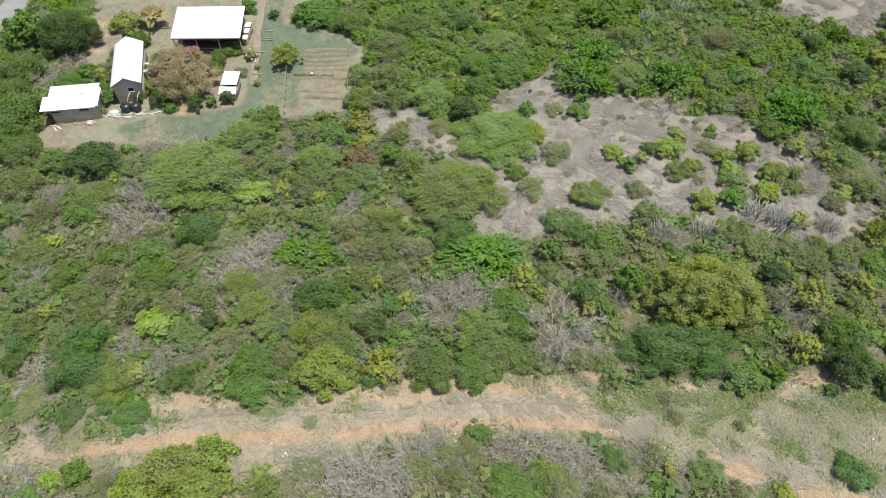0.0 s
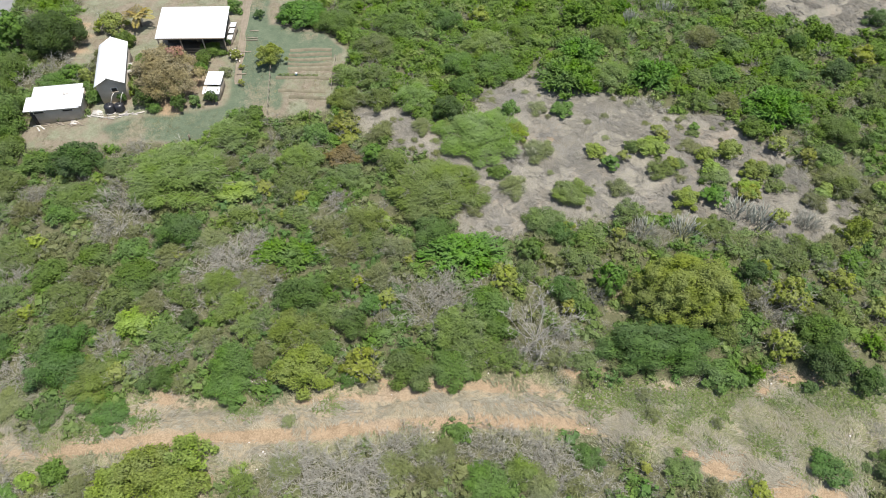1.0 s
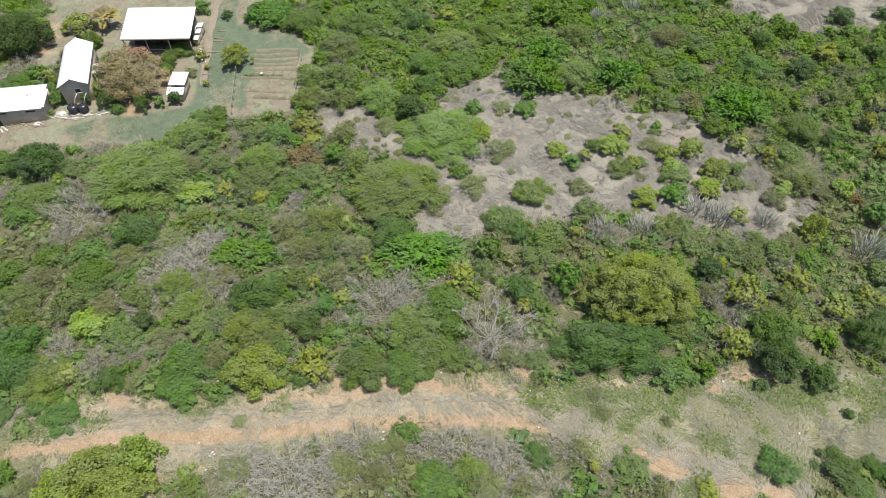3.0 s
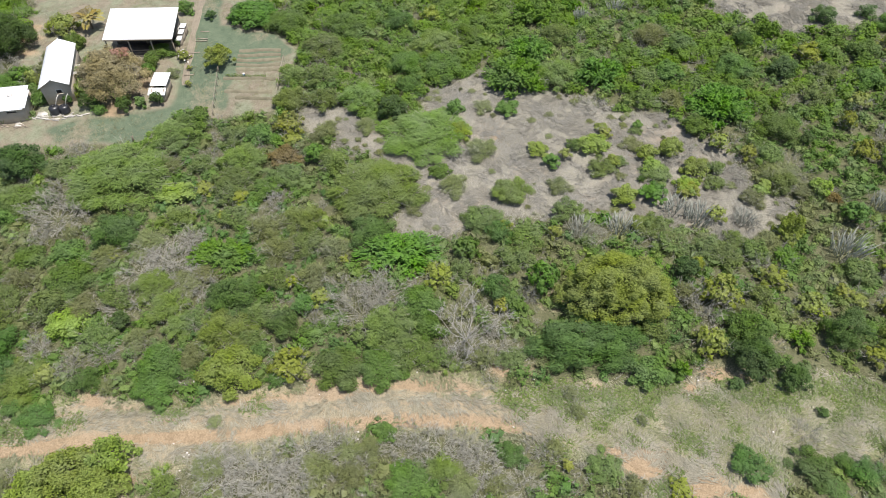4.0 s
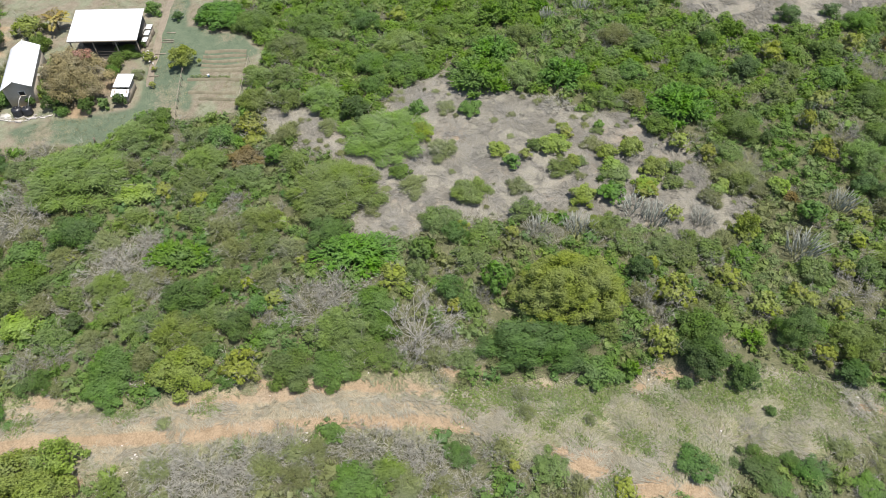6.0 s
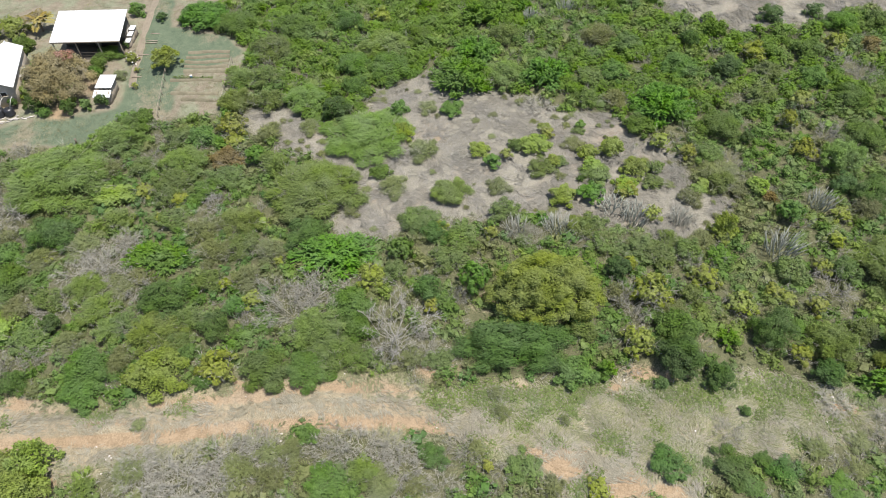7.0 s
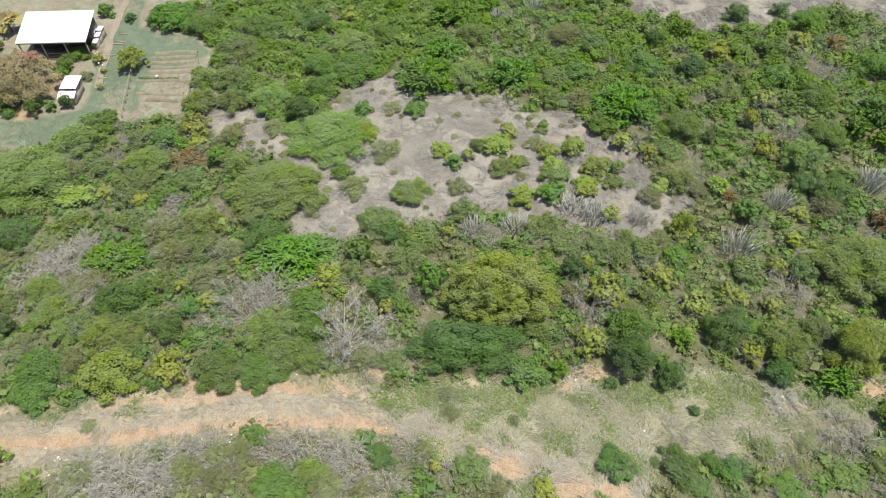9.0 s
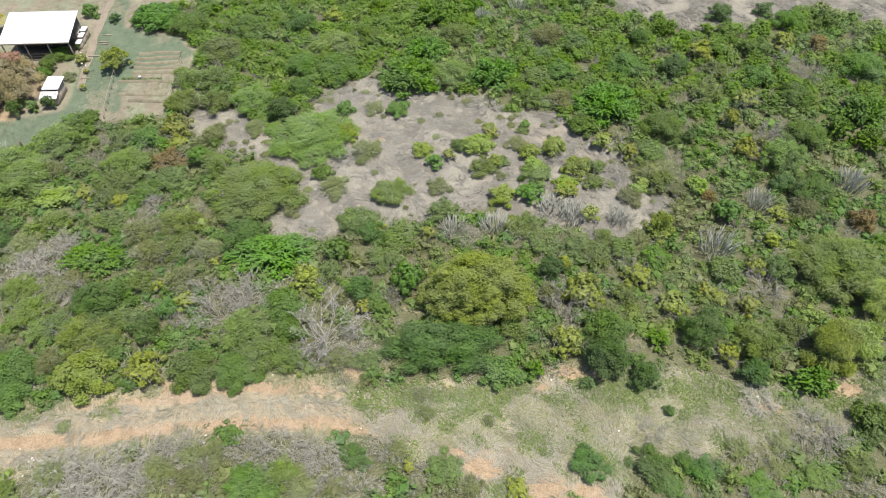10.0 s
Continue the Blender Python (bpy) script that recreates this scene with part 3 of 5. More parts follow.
def make_agave(variant):
    r = np.random.default_rng(40)
    ob = tagged(new("agave"), "dark spiky agave rosette on dry grass", "agave")
    ob.empty_display_size = 0.3
    for k in range(22):
        a, el, L = k * 2.4, r.uniform(0.3, 1.2), r.uniform(0.7, 1.0)
        t = np.linspace(0, 1, 4)
        pts = np.stack([np.cos(a) * t * L * np.cos(el), np.sin(a) * t * L * np.cos(el), 0.05 + t * L * np.sin(el) - 0.15 * t ** 2], 1)
        part("leaf", Build().tube(pts, [0.05, 0.065, 0.045, 0.006], 4), LEAF["d"], ob)
    return ob


PLACED = []
KIND_LABEL = {k: v[-1] for k, v in KINDS.items()}
KIND_LABEL.update(b="leafless grey twiggy shrub", t="dead tree with bleached branches", c="clump of grey-green columnar cactus stems", a="dark spiky agave rosette")
count = {}
BASE = {"b": (2.0, 1.9), "t": (2.6, 3.6), "c": (1.5, 2.2), "a": (0.9, 0.9)}


def plant(kind, x, y, rad, h, deep=1.0):
    i = count.get(kind, 0)
    count[kind] = i + 1
    if kind in BASE:
        r0, h0 = BASE[kind]
        variant = i % 3
    else:
        r0 = min(SIZES, key=lambda q: abs(math.log(q / rad)))
        h0 = KINDS[kind][1] * (r0 / KINDS[kind][0]) ** 0.7
        variant = (i * 7 // 3) % 2
    key = (kind, variant, r0)
    s, sz = rad * 1.14 / r0, h / h0
    turn = (i * 137.5) % 360 if deep == 1.0 else 180 * (i % 2)
    at = pose(x, y, ground_at(x, y) - 0.03, 0, 0, turn)
    if key not in made:
        ob = make_cactus(variant) if kind == "c" else make_agave(variant) if kind == "a" else make_bare(kind, variant) if kind in "bt" else make_plant(kind, variant, r0)
        ob.matrix_basis = at @ Matrix.Diagonal((s, s * deep, sz, 1))
        made[key] = ob
    else:
        base = made[key]
        q = base.matrix_basis.to_scale()
        ob = copy_thing(base, at @ Matrix.Diagonal((s / q[0], s * deep / q[1], sz / q[2], 1)))
    PLACED.append((x, y, rad, deep))
    where = "in the house yard" if inside(YARD, x, y) > -0.5 else "on the dry-grass clearing" if max(inside(CLEARING, x, y), inside(FARCLEAR, x, y)) > 0.5 else \
        "beside the earth track" if max(inside(DIRT, x, y), inside(VERGE, x, y)) > -2.0 else "in the dense thicket"
    size = "tall " if h >= 4 else "broad " if rad >= 3 else "low " if h <= 0.8 else ""
    tagged(ob, f"{size}{KIND_LABEL[kind]} {where}")
    return ob


# ---- ground ----
def spread(lo, hi, step, far):
    inner = np.arange(lo, hi + step, step)
    out = step * np.cumsum(1.35 ** np.arange(1, 60))
    out = out[out < far]
    return np.concatenate([lo - out[::-1], inner, hi + step + out])


def build_ground():
    xs, ys = spread(-98, 92, 0.65, 4200), spread(10, 114, 0.65, 4200)
    X, Y = np.meshgrid(xs, ys)
    Z = terrain(X, Y)
    near = (np.abs(X) < 130) & (Y > -20) & (Y < 150)
    dirt = inside(DIRT, X, Y)
    lump = 0.05 * wob(X, Y, 0.7) + 0.05 * wob(X, Y, 1.9, 1.0)
    Z = Z + np.where(near, lump * np.where(inside(YARD, X, Y) > 0, 0.35, 1.0), 0)
    nx, ny = len(xs), len(ys)
    v = np.stack([X, Y, Z], -1).reshape(-1, 3)
    i = (np.arange(ny - 1)[:, None] * nx + np.arange(nx - 1)).ravel()
    me = bpy.data.meshes.new("ground")
    me.from_pydata(v, [], np.stack([i, i + 1, i + nx + 1, i + nx], 1).tolist())
    w = 0.5 * wob(X, Y, 1.3)
    dirt = dirt - 3.5 * np.clip((X - 3) / 5, 0, 1)
    for name, d, soft in (("dirt", np.maximum(dirt, bare_spots(X, Y)) + w, 1.2), ("yard", inside(YARD, X, Y) + 0.5 * w, 0.8), ("lawn", inside(LAWN, X, Y) + 0.8 * w, 0.8),
                          ("straw", np.maximum(inside(CLEARING, X, Y), inside(FARCLEAR, X, Y)) + w, 1.5), ("sward", np.maximum.reduce([inside(VERGE, X, Y), inside(SCRUB, X, Y), 0.8 - np.abs(dirt)]) + w, 1.2)):
        a = np.clip(0.5 + d / soft / 2, 0, 1)
        me.attributes.new(name, "FLOAT", "POINT").data.foreach_set("value", a.ravel().astype(np.float32))
    for name, a in (("across", across_track(X, Y)), ("orange", soil_tint(X, Y))):
        me.attributes.new(name, "FLOAT", "POINT").data.foreach_set("value", a.ravel().astype(np.float32))
    me.materials.append(EARTH)
    me.shade_smooth()
    return tagged(new("ground", me), "sloping earth with dry grass, leaf litter and bare soil", "ground", kind="structure")


ground = build_ground()


def strip(name, line, width, mat, ruts=0.0, rise=0.04, step=0.8, wobble=0.25, soil=False, **tags):
    """A track laid on the ground along a line, with ruts and sunk ragged edges."""
    pts = [np.array(line[0], float)]
    for a, b in zip(line, line[1:]):
        a, b = np.array(a, float), np.array(b, float)
        n = max(2, int(np.linalg.norm(b - a) / step))
        pts += [a + (b - a) * k / n for k in range(1, n + 1)]
    pts = np.array(pts)
    for _ in range(12):
        pts[1:-1] = (pts[:-2] + pts[1:-1] * 2 + pts[2:]) / 4
    d = unit(np.gradient(pts, axis=0))
    side = np.stack([-d[:, 1], d[:, 0]], 1)
    off = np.linspace(-1, 1, 15)
    k = np.arange(len(pts))
    wl, wr = 1 + wobble * wob(k * step, 0 * k, 1.1), 1 + wobble * wob(k * step, 0 * k + 40, 1.3)
    P = pts[:, None] + side[:, None] * (off[None, :, None] * width / 2 * np.where(off < 0, wl[:, None], wr[:, None])[..., None])
    z = terrain(P[..., 0], P[..., 1]) + rise + 0.1 - 0.3 * np.clip(np.abs(off) - 0.8, 0, 1) / 0.2 * 1.0
    z = z - ruts * (np.exp(-((off - 0.45) / 0.16) ** 2) + np.exp(-((off + 0.45) / 0.16) ** 2))
    z = z + 0.015 * wob(P[..., 0], P[..., 1], 0.4)
    nx = len(off)
    i = (np.arange(len(pts) - 1)[:, None] * nx + np.arange(nx - 1)).ravel()
    b = Build()
    b.add(np.concatenate([P, z[..., None]], -1), np.stack([i, i + nx, i + nx + 1, i + 1], 1).tolist())
    me = b.mesh(name, mat, True)
    if soil:
        px, py = P[..., 0], P[..., 1]
        for key, value in (("dirt", np.clip(np.maximum(1.5 - (px - 1) / 5, bare_spots(px, py) + 0.5), 0, 1)), ("sward", np.ones(px.shape)), ("across", across_track(P[..., 0], P[..., 1])), ("orange", soil_tint(P[..., 0], P[..., 1]))):
            me.attributes.new(key, "FLOAT", "POINT").data.foreach_set("value", value.ravel().astype(np.float32))
    return tagged(new(name, me), kind="structure", **tags)


strip("dirt_track", [(x, y + 0.9) for x, y in TRACK_LINE], 3.4, EARTH, 0.05, soil=True, label="pale orange earth track with wheel ruts", category="track")
strip("asphalt_road", [(-100, 70), (-92, 84), (-87.5, 94), (-86, 104), (-85, 118)], 6.0, ASPHALT, 0.0, 0.03, wobble=0.03, label="grey asphalt lane beside the houses", category="road")
strip("yard_path", [(-43.1, 103), (-42.3, 95), (-41.2, 86), (-40.5, 81), (-40.1, 77.5)], 1.3, PATH_SOIL, 0.03, -0.05, wobble=0.45, label="trodden brown earth path through the yard", category="path")

# ---- plants one by one ----
plant("d", -57.9, 61.3, 3.51, 3.8, 0.9)
plant("g", -68.9, 63.7, 3.38, 3, 0.93)
plant("g", -71.4, 70.2, 3.8, 4.6)
plant("g", -75.3, 80.6, 3.56, 4, 0.93)
plant("l3", -77.2, 88.4, 3.67, 6)
plant("d", -70.1, 87.2, 4.3, 6.2)
plant("b", -72.0, 79.3, 2.6, 2)
plant("b", -68.0, 82.0, 2.2, 1.8)
plant("g", -67.0, 78.0, 3.0, 2.2, 0.8)
plant("g", -61.7, 76.2, 1.22, 1.8)
plant("g", -63.4, 61.7, 2.23, 2, 0.93)
plant("o", -66.5, 57.6, 3.24, 2.5, 0.93)
plant("b", -61.7, 56.1, 1.61, 1.8)
plant("s", -61.8, 53.6, 2.10, 2, 0.93)
plant("o", -55.7, 55.8, 3.19, 2, 0.93)
plant("b", -49.9, 57.0, 2.21, 2.2, 0.93)
plant("b", -50.0, 52.9, 3.79, 2.6, 0.84)
plant("g", -57.0, 53.2, 2.09, 2, 0.93)
plant("o", -65.4, 53.2, 2.09, 2, 0.93)
plant("b", -50.6, 49.7, 1.35, 1.5)
plant("s", -46.9, 50.0, 1.52, 1.6)
plant("y", -58.7, 49.0, 1.35, 1.6)
plant("k", -41.5, 50.0, 3.02, 3, 0.93)
plant("f2", -43.7, 59.1, 6.82, 3, 0.84)
plant("g", -46.1, 55.0, 2.10, 2, 0.93)
plant("b", -50.5, 64.1, 1.50, 1.5)
plant("o", -52.2, 60.8, 2.21, 1.8, 0.93)
plant("y", -41.1, 46.7, 0.66, 1.2)
plant("g", -46.1, 47.3, 2.38, 2, 0.93)
plant("g", -44.8, 43.2, 2.93, 2.5, 0.93)
plant("g", -55.1, 44.3, 2.27, 2, 0.93)
plant("b", -59.0, 43.5, 1.77, 1.8)
plant("s", -50.9, 43.6, 1.93, 1.8, 0.93)
plant("o", -46.0, 39.9, 2.48, 3, 0.93)
plant("l2", -43.1, 37.9, 2.45, 2, 0.93)
plant("y", -55.6, 39.0, 0.99, 1.6)
plant("o", -38.6, 41.2, 1.88, 2, 0.93)
plant("d", -37.2, 37.9, 1.28, 2)
plant("k", -49.7, 35.2, 2.74, 2.8, 0.93)
plant("k", -49.5, 31.8, 3.16, 3.2, 0.84)
plant("b", -45.4, 35.1, 1.86, 1.6, 0.93)
plant("f2", -45.8, 31.2, 3.23, 1.8, 0.84)
plant("y", -43.4, 31.6, 1.45, 2)
plant("b", -37.8, 34.0, 1.33, 1.4)
plant("b", -41.2, 33.0, 1.47, 1.5)
plant("k", -38.5, 31.2, 1.72, 2, 0.93)
plant("k", -40.2, 30.4, 0.86, 1.4)
plant("s", -36.4, 30.4, 1.14, 1.2)
plant("k", -57.1, 35.1, 1.80, 2, 0.93)
plant("k", -56.8, 32.8, 1.47, 1.8)
plant("b", -54.2, 31.9, 2.05, 1, 0.93)
plant("o", -51.0, 38.3, 2.15, 2, 0.93)
plant("o", -57.3, 37.1, 2.13, 2, 0.93)
plant("k", -48.9, 27.3, 1.68, 1, 0.93)
plant("k", -42.4, 27.3, 2.23, 1, 0.93)
plant("k", -45.3, 28.4, 1.41, 1.2)
plant("s", -53.6, 28.7, 2.28, 0.8, 0.93)
plant("k", -55.3, 28.0, 1.13, 0.8)
plant("o", -58.3, 41.1, 2.21, 2, 0.93)
plant("o", -52.0, 41.2, 2.52, 2, 0.93)
plant("g", -36.5, 68.7, 2.31, 2.2, 0.93)
plant("f2", -38.2, 65.9, 3.77, 2.6, 0.84)
plant("g", -26.9, 66.0, 2.26, 2.4, 0.93)
plant("o", -30.4, 66.2, 2.27, 2.2, 0.93)
plant("y", -23.3, 67.8, 2.28, 3, 0.93)
plant("y", -22.7, 65.3, 1.58, 1.8)
plant("r", -23.2, 62.2, 2.28, 1.8, 0.93)
plant("l3", -19.1, 62.0, 1.53, 3)
plant("f", -16.5, 60.7, 2.35, 2.6, 0.93)
plant("s", -18.3, 67.1, 2.09, 1.8)
plant("b", -33.0, 62.9, 1.11, 1.6)
plant("f2", -28.6, 61.6, 3.29, 2.4, 0.93)
plant("o", -33.7, 61.0, 1.90, 1.8)
plant("o", -29.2, 57.9, 2.85, 2.4, 0.93)
plant("o", -29.0, 55.8, 1.76, 2)
plant("f2", -11.1, 56.2, 5.93, 2.8, 0.84)
plant("o", -22.5, 58.8, 2.51, 2, 0.93)
plant("t", -23.3, 54.9, 1.81, 2)
plant("f", -19.2, 51.7, 2.71, 2.2, 0.93)
plant("o", -27.8, 52.5, 2.06, 1.8, 0.93)
plant("y", -29.3, 52.7, 0.90, 1.4)
plant("l2", -35.8, 56.1, 2.47, 2, 0.93)
plant("s", -38.1, 60.7, 2.19, 2, 0.93)
plant("k", -40.8, 59.8, 2.18, 2, 0.93)
plant("f2", -34.4, 52.6, 2.06, 1.8, 0.93)
plant("b", -32.5, 49.3, 1.68, 1.4)
plant("b", -35.3, 46.5, 2.36, 1.4, 0.93)
plant("l", -28.2, 46.7, 3.60, 2, 0.7)
plant("s", -23.5, 50.5, 2.36, 2, 0.93)
plant("k", -11.0, 49.4, 2.98, 2.2, 0.93)
plant("o", -18.3, 48.0, 2.31, 2, 0.93)
plant("s", -21.5, 47.1, 2.29, 2, 0.93)
plant("y", -13.9, 45.9, 0.72, 1.2)
plant("k", -25.2, 40.6, 3.39, 3, 0.84)
plant("o", -21.1, 43.2, 1.65, 2)
plant("y", -19.3, 42.7, 0.79, 1.6)
plant("y", -15.9, 40.6, 1.30, 2)
plant("k", -19.4, 37.3, 2.10, 2.4, 0.93)
plant("k", -17.7, 39.5, 1.53, 2.2)
plant("s", -17.0, 43.2, 2.22, 2, 0.93)
plant("f2", -32.6, 39.5, 2.46, 2, 0.93)
plant("o", -29.2, 38.0, 1.82, 2, 0.93)
plant("f2", -30.6, 37.1, 1.81, 1.8, 0.93)
plant("f", -25.3, 36.4, 3.33, 2.4, 0.84)
plant("o", -22.5, 38.1, 1.82, 2, 0.93)
plant("b", -11.3, 38.9, 2.88, 2.8, 0.84)
plant("g", -31.1, 32.5, 2.87, 3, 0.84)
plant("g", -31.3, 30.2, 2.55, 2, 0.93)
plant("s", -28.4, 33.4, 1.75, 2, 0.93)
plant("l2", -24.0, 31.8, 3.13, 3.2, 0.84)
plant("y", -18.1, 32.4, 2.29, 3, 0.93)
plant("k", -19.2, 31.0, 1.14, 1.4)
plant("g", -13.0, 32.1, 2.86, 2.2, 0.84)
plant("b", -29.2, 31.1, 1.01, 0.8)
plant("t", -16.3, 37.9, 0.91, 2.2)
plant("l", -7.3, 46.6, 4.54, 2, 0.7)
plant("l3", 0.2, 46.6, 1.67, 3)
plant("y", -2.9, 43.1, 1.95, 2.2, 0.93)
plant("o", -0.3, 43.9, 1.64, 2)
plant("k", 4.1, 49.3, 2.05, 2.2, 0.93)
plant("y", 5.0, 50.0, 1.06, 1.8)
plant("y", 10.6, 49.0, 1.05, 2)
plant("o", 7.3, 48.6, 2.30, 2, 0.93)
plant("o", 5.6, 45.3, 2.23, 2, 0.93)
plant("k", 3.4, 41.3, 1.91, 2.6, 0.93)
plant("y", 3.8, 39.1, 1.09, 1.8)
plant("g", 5.4, 39.4, 1.52, 2)
plant("l3", 8.5, 41.9, 1.89, 4.2, 0.93)
plant("b", -9.8, 41.0, 2.23, 2, 0.93)
plant("g", -4.9, 39.2, 2.73, 2.4, 0.93)
plant("f2", -8.0, 36.3, 3.54, 3, 0.84)
plant("g", -3.9, 36.4, 1.78, 2.2, 0.93)
plant("o", -6.3, 33.8, 2.89, 2.4, 0.84)
plant("g", -8.7, 32.1, 2.57, 2, 0.93)
plant("o", -2.9, 33.3, 1.73, 1.8, 0.93)
plant("t", -0.0, 35.6, 3.17, 4.5)
plant("b", -1.2, 33.2, 1.49, 2)
plant("b", 3.3, 34.5, 1.80, 1.6, 0.93)
plant("b", 6.7, 40.0, 1.22, 2)
plant("s", 2.0, 33.1, 1.44, 1.4)
plant("o", 4.5, 32.7, 1.72, 1.4, 0.93)
plant("k", 12.7, 34.0, 5.85, 3.6, 0.55)
plant("m", 16.1, 39.8, 5.50, 6.4, 0.8)
plant("g", 18.1, 31.1, 2.24, 2, 0.93)
plant("l", 21.2, 31.2, 1.18, 1.8)
plant("c", 13.7, 49.8, 1.65, 2.2)
plant("c", 18.5, 49.7, 1.90, 2.4)
plant("b", 15.8, 48.0, 1.31, 1)
plant("o", 22.3, 50.0, 1.98, 1.8, 0.93)
plant("s", 23.9, 47.7, 1.94, 1.8, 0.93)
plant("d", 24.2, 43.1, 1.61, 3)
plant("y", 25.8, 43.9, 0.87, 2.4)
plant("y", 27.3, 40.1, 2.40, 3.4, 0.93)
plant("b", 25.2, 38.9, 2.3, 2.6, 0.93)
plant("y", 24.9, 34.1, 1.99, 3, 0.93)
plant("g", 29.2, 35.4, 2.58, 3, 0.93)
plant("d", 28.4, 32.1, 2.56, 3.4, 0.93)
plant("o", 32.7, 45.8, 1.90, 2, 0.93)
plant("y", 33.6, 41.9, 1.83, 2.2, 0.93)
plant("o", 31.7, 39.9, 1.51, 2)
plant("k", 26.5, 29.9, 0.83, 1.1)
plant("o", 19.6, 36.3, 1.76, 2, 0.93)
plant("d", 19.1, 36.7, 1.06, 2)
plant("s", 23.6, 40.3, 1.52, 2)
plant("l2", 37.3, 48.4, 1.60, 3.8)
plant("d", -9.4, 70.7, 2.16, 3.4)
plant("g", -1.0, 70.9, 1.39, 2)
plant("f2", -4.5, 66.4, 6.02, 2.2, 0.84)
plant("l2", -0.2, 66.4, 1.69, 1.8)
plant("t", -1.8, 63.9, 2.23, 1.2)
plant("s", 2.6, 63.3, 2.29, 1.3, 0.93)
plant("g", -2.8, 59.4, 1.51, 1.4)
plant("s", -1.2, 57.1, 2.19, 1.2, 0.93)
plant("f", 6.0, 55.9, 2.65, 1.6, 0.93)
plant("s", -6.2, 53.4, 1.21, 0.9)
plant("s", -13.0, 68.3, 1.77, 1)
plant("g", 6.4, 71.1, 1.79, 1.3)
plant("s", 3.0, 71.7, 1.57, 0.8)
plant("l2", 9.8, 63.0, 1.54, 1.3)
plant("l3", 11.5, 60.7, 1.30, 1.6)
plant("y", 13.3, 61.9, 0.95, 1.4)
plant("s", 12.0, 56.5, 1.61, 1.2)
plant("o", 12.4, 52.5, 2.03, 1.8, 0.93)
plant("o", 2.4, 51.3, 2.69, 1.8, 0.93)
plant("b", 7.4, 62.3, 1.10, 0.6)
plant("l2", 17.0, 63.3, 2.19, 1.8, 0.93)
plant("y", 19.0, 65.5, 1.12, 1.4)
plant("g", 14.6, 63.4, 1.17, 1.5)
plant("l2", 19.2, 60.3, 1.15, 1.2)
plant("g", 23.5, 67.1, 0.83, 0.9)
plant("l2", 26.7, 62.2, 1.66, 2.4)
plant("l2", 23.7, 61.5, 1.44, 2)
plant("l2", 23.9, 59.4, 1.42, 1.5)
plant("l2", 29.2, 58.9, 1.76, 2)
plant("o", 31.8, 58.9, 1.27, 1.6)
plant("y", 32.9, 62.7, 1.51, 2.4)
plant("y", 36.1, 60.8, 1.28, 2.4)
plant("o", 38.6, 60.7, 1.99, 2)
plant("l3", 23.1, 54.7, 1.78, 2)
plant("l2", 19.7, 54.5, 1.78, 1.8)
plant("c", 25.6, 52.9, 2.22, 2)
plant("c", 27.9, 51.1, 1.98, 2.8)
plant("y", 27.5, 55.5, 1.59, 1.6)
plant("y", 29.7, 51.1, 1.33, 2.2)
plant("c", 33.2, 50.7, 1.45, 2)
plant("a", 22.2, 57.4, 0.84, 1.2)
plant("l2", 36.3, 55.1, 1.10, 1.2)
plant("s", 34.9, 54.1, 1.09, 1.2)
plant("b", 34.5, 57.9, 1.26, 1)
plant("o", 38.9, 55.8, 2.05, 2, 0.93)
plant("b", 25.7, 61.1, 1.44, 1)
plant("l", 8.1, 77.2, 4.41, 3, 0.84)
plant("f2", 13.8, 77.6, 3.22, 2.6, 0.93)
plant("l", 19.9, 76.8, 3.34, 3, 0.93)
plant("o", 25.9, 75.6, 2.37, 2.4, 0.93)
plant("g", 29.3, 76.4, 2.37, 2.4, 0.93)
plant("l", 34.7, 69.5, 4.14, 3, 0.84)
plant("g", 38.5, 76.9, 2.76, 2.6, 0.93)
plant("s", 28.7, 70.9, 2.30, 1.8, 0.93)
plant("o", 25.1, 71.7, 1.93, 2)
plant("b", 18.5, 71.6, 2.34, 1, 0.93)
plant("g", 31.0, 66.0, 2.22, 2, 0.93)
plant("g", 41.3, 65.0, 2.91, 2.4, 0.93)
plant("g", -2.5, 79.9, 3.70, 2.6, 0.93)
plant("f", -3.5, 85.3, 3.83, 2.6, 0.93)
plant("g", -7.9, 80.6, 2.89, 2.6, 0.93)
plant("k", -7.1, 75.6, 2.40, 2.4, 0.93)
plant("f2", -14.3, 73.4, 3.16, 2.6, 0.93)
plant("o", -19.0, 73.1, 2.37, 2.4, 0.93)
plant("o", -20.1, 78.0, 2.44, 2.6, 0.93)
plant("f", -23.8, 73.0, 2.76, 2.4, 0.93)
plant("f", -24.2, 78.0, 2.44, 2.4, 0.93)
plant("o", -20.5, 84.8, 3.40, 2.6, 0.93)
plant("g", -17.8, 90.0, 3.51, 2.8, 0.93)
plant("y", -4.5, 92.8, 1.78, 2.4)
plant("k", -9.4, 91.1, 2.65, 2.6, 0.93)
plant("g", 1.3, 87.6, 2.59, 2.4, 0.93)
plant("c", -0.1, 87.6, 0.95, 2)
plant("l", 10.5, 83.2, 3.34, 2.8, 0.93)
plant("l", 11.7, 92.0, 3.52, 2.8, 0.93)
plant("o", 14.7, 86.5, 2.55, 2.4, 0.93)
plant("c", 18.9, 91.1, 1.31, 2.4)
plant("c", 24.5, 93.2, 1.59, 2.4)
plant("l", 17.6, 93.8, 1.78, 2)
plant("s", 28.2, 85.3, 2.94, 2.2, 0.93)
plant("g", 32.3, 82.4, 2.46, 2.4, 0.93)
plant("d", 40.8, 82.1, 1.63, 2.4)
plant("l", 44.9, 83.6, 1.80, 2.4)
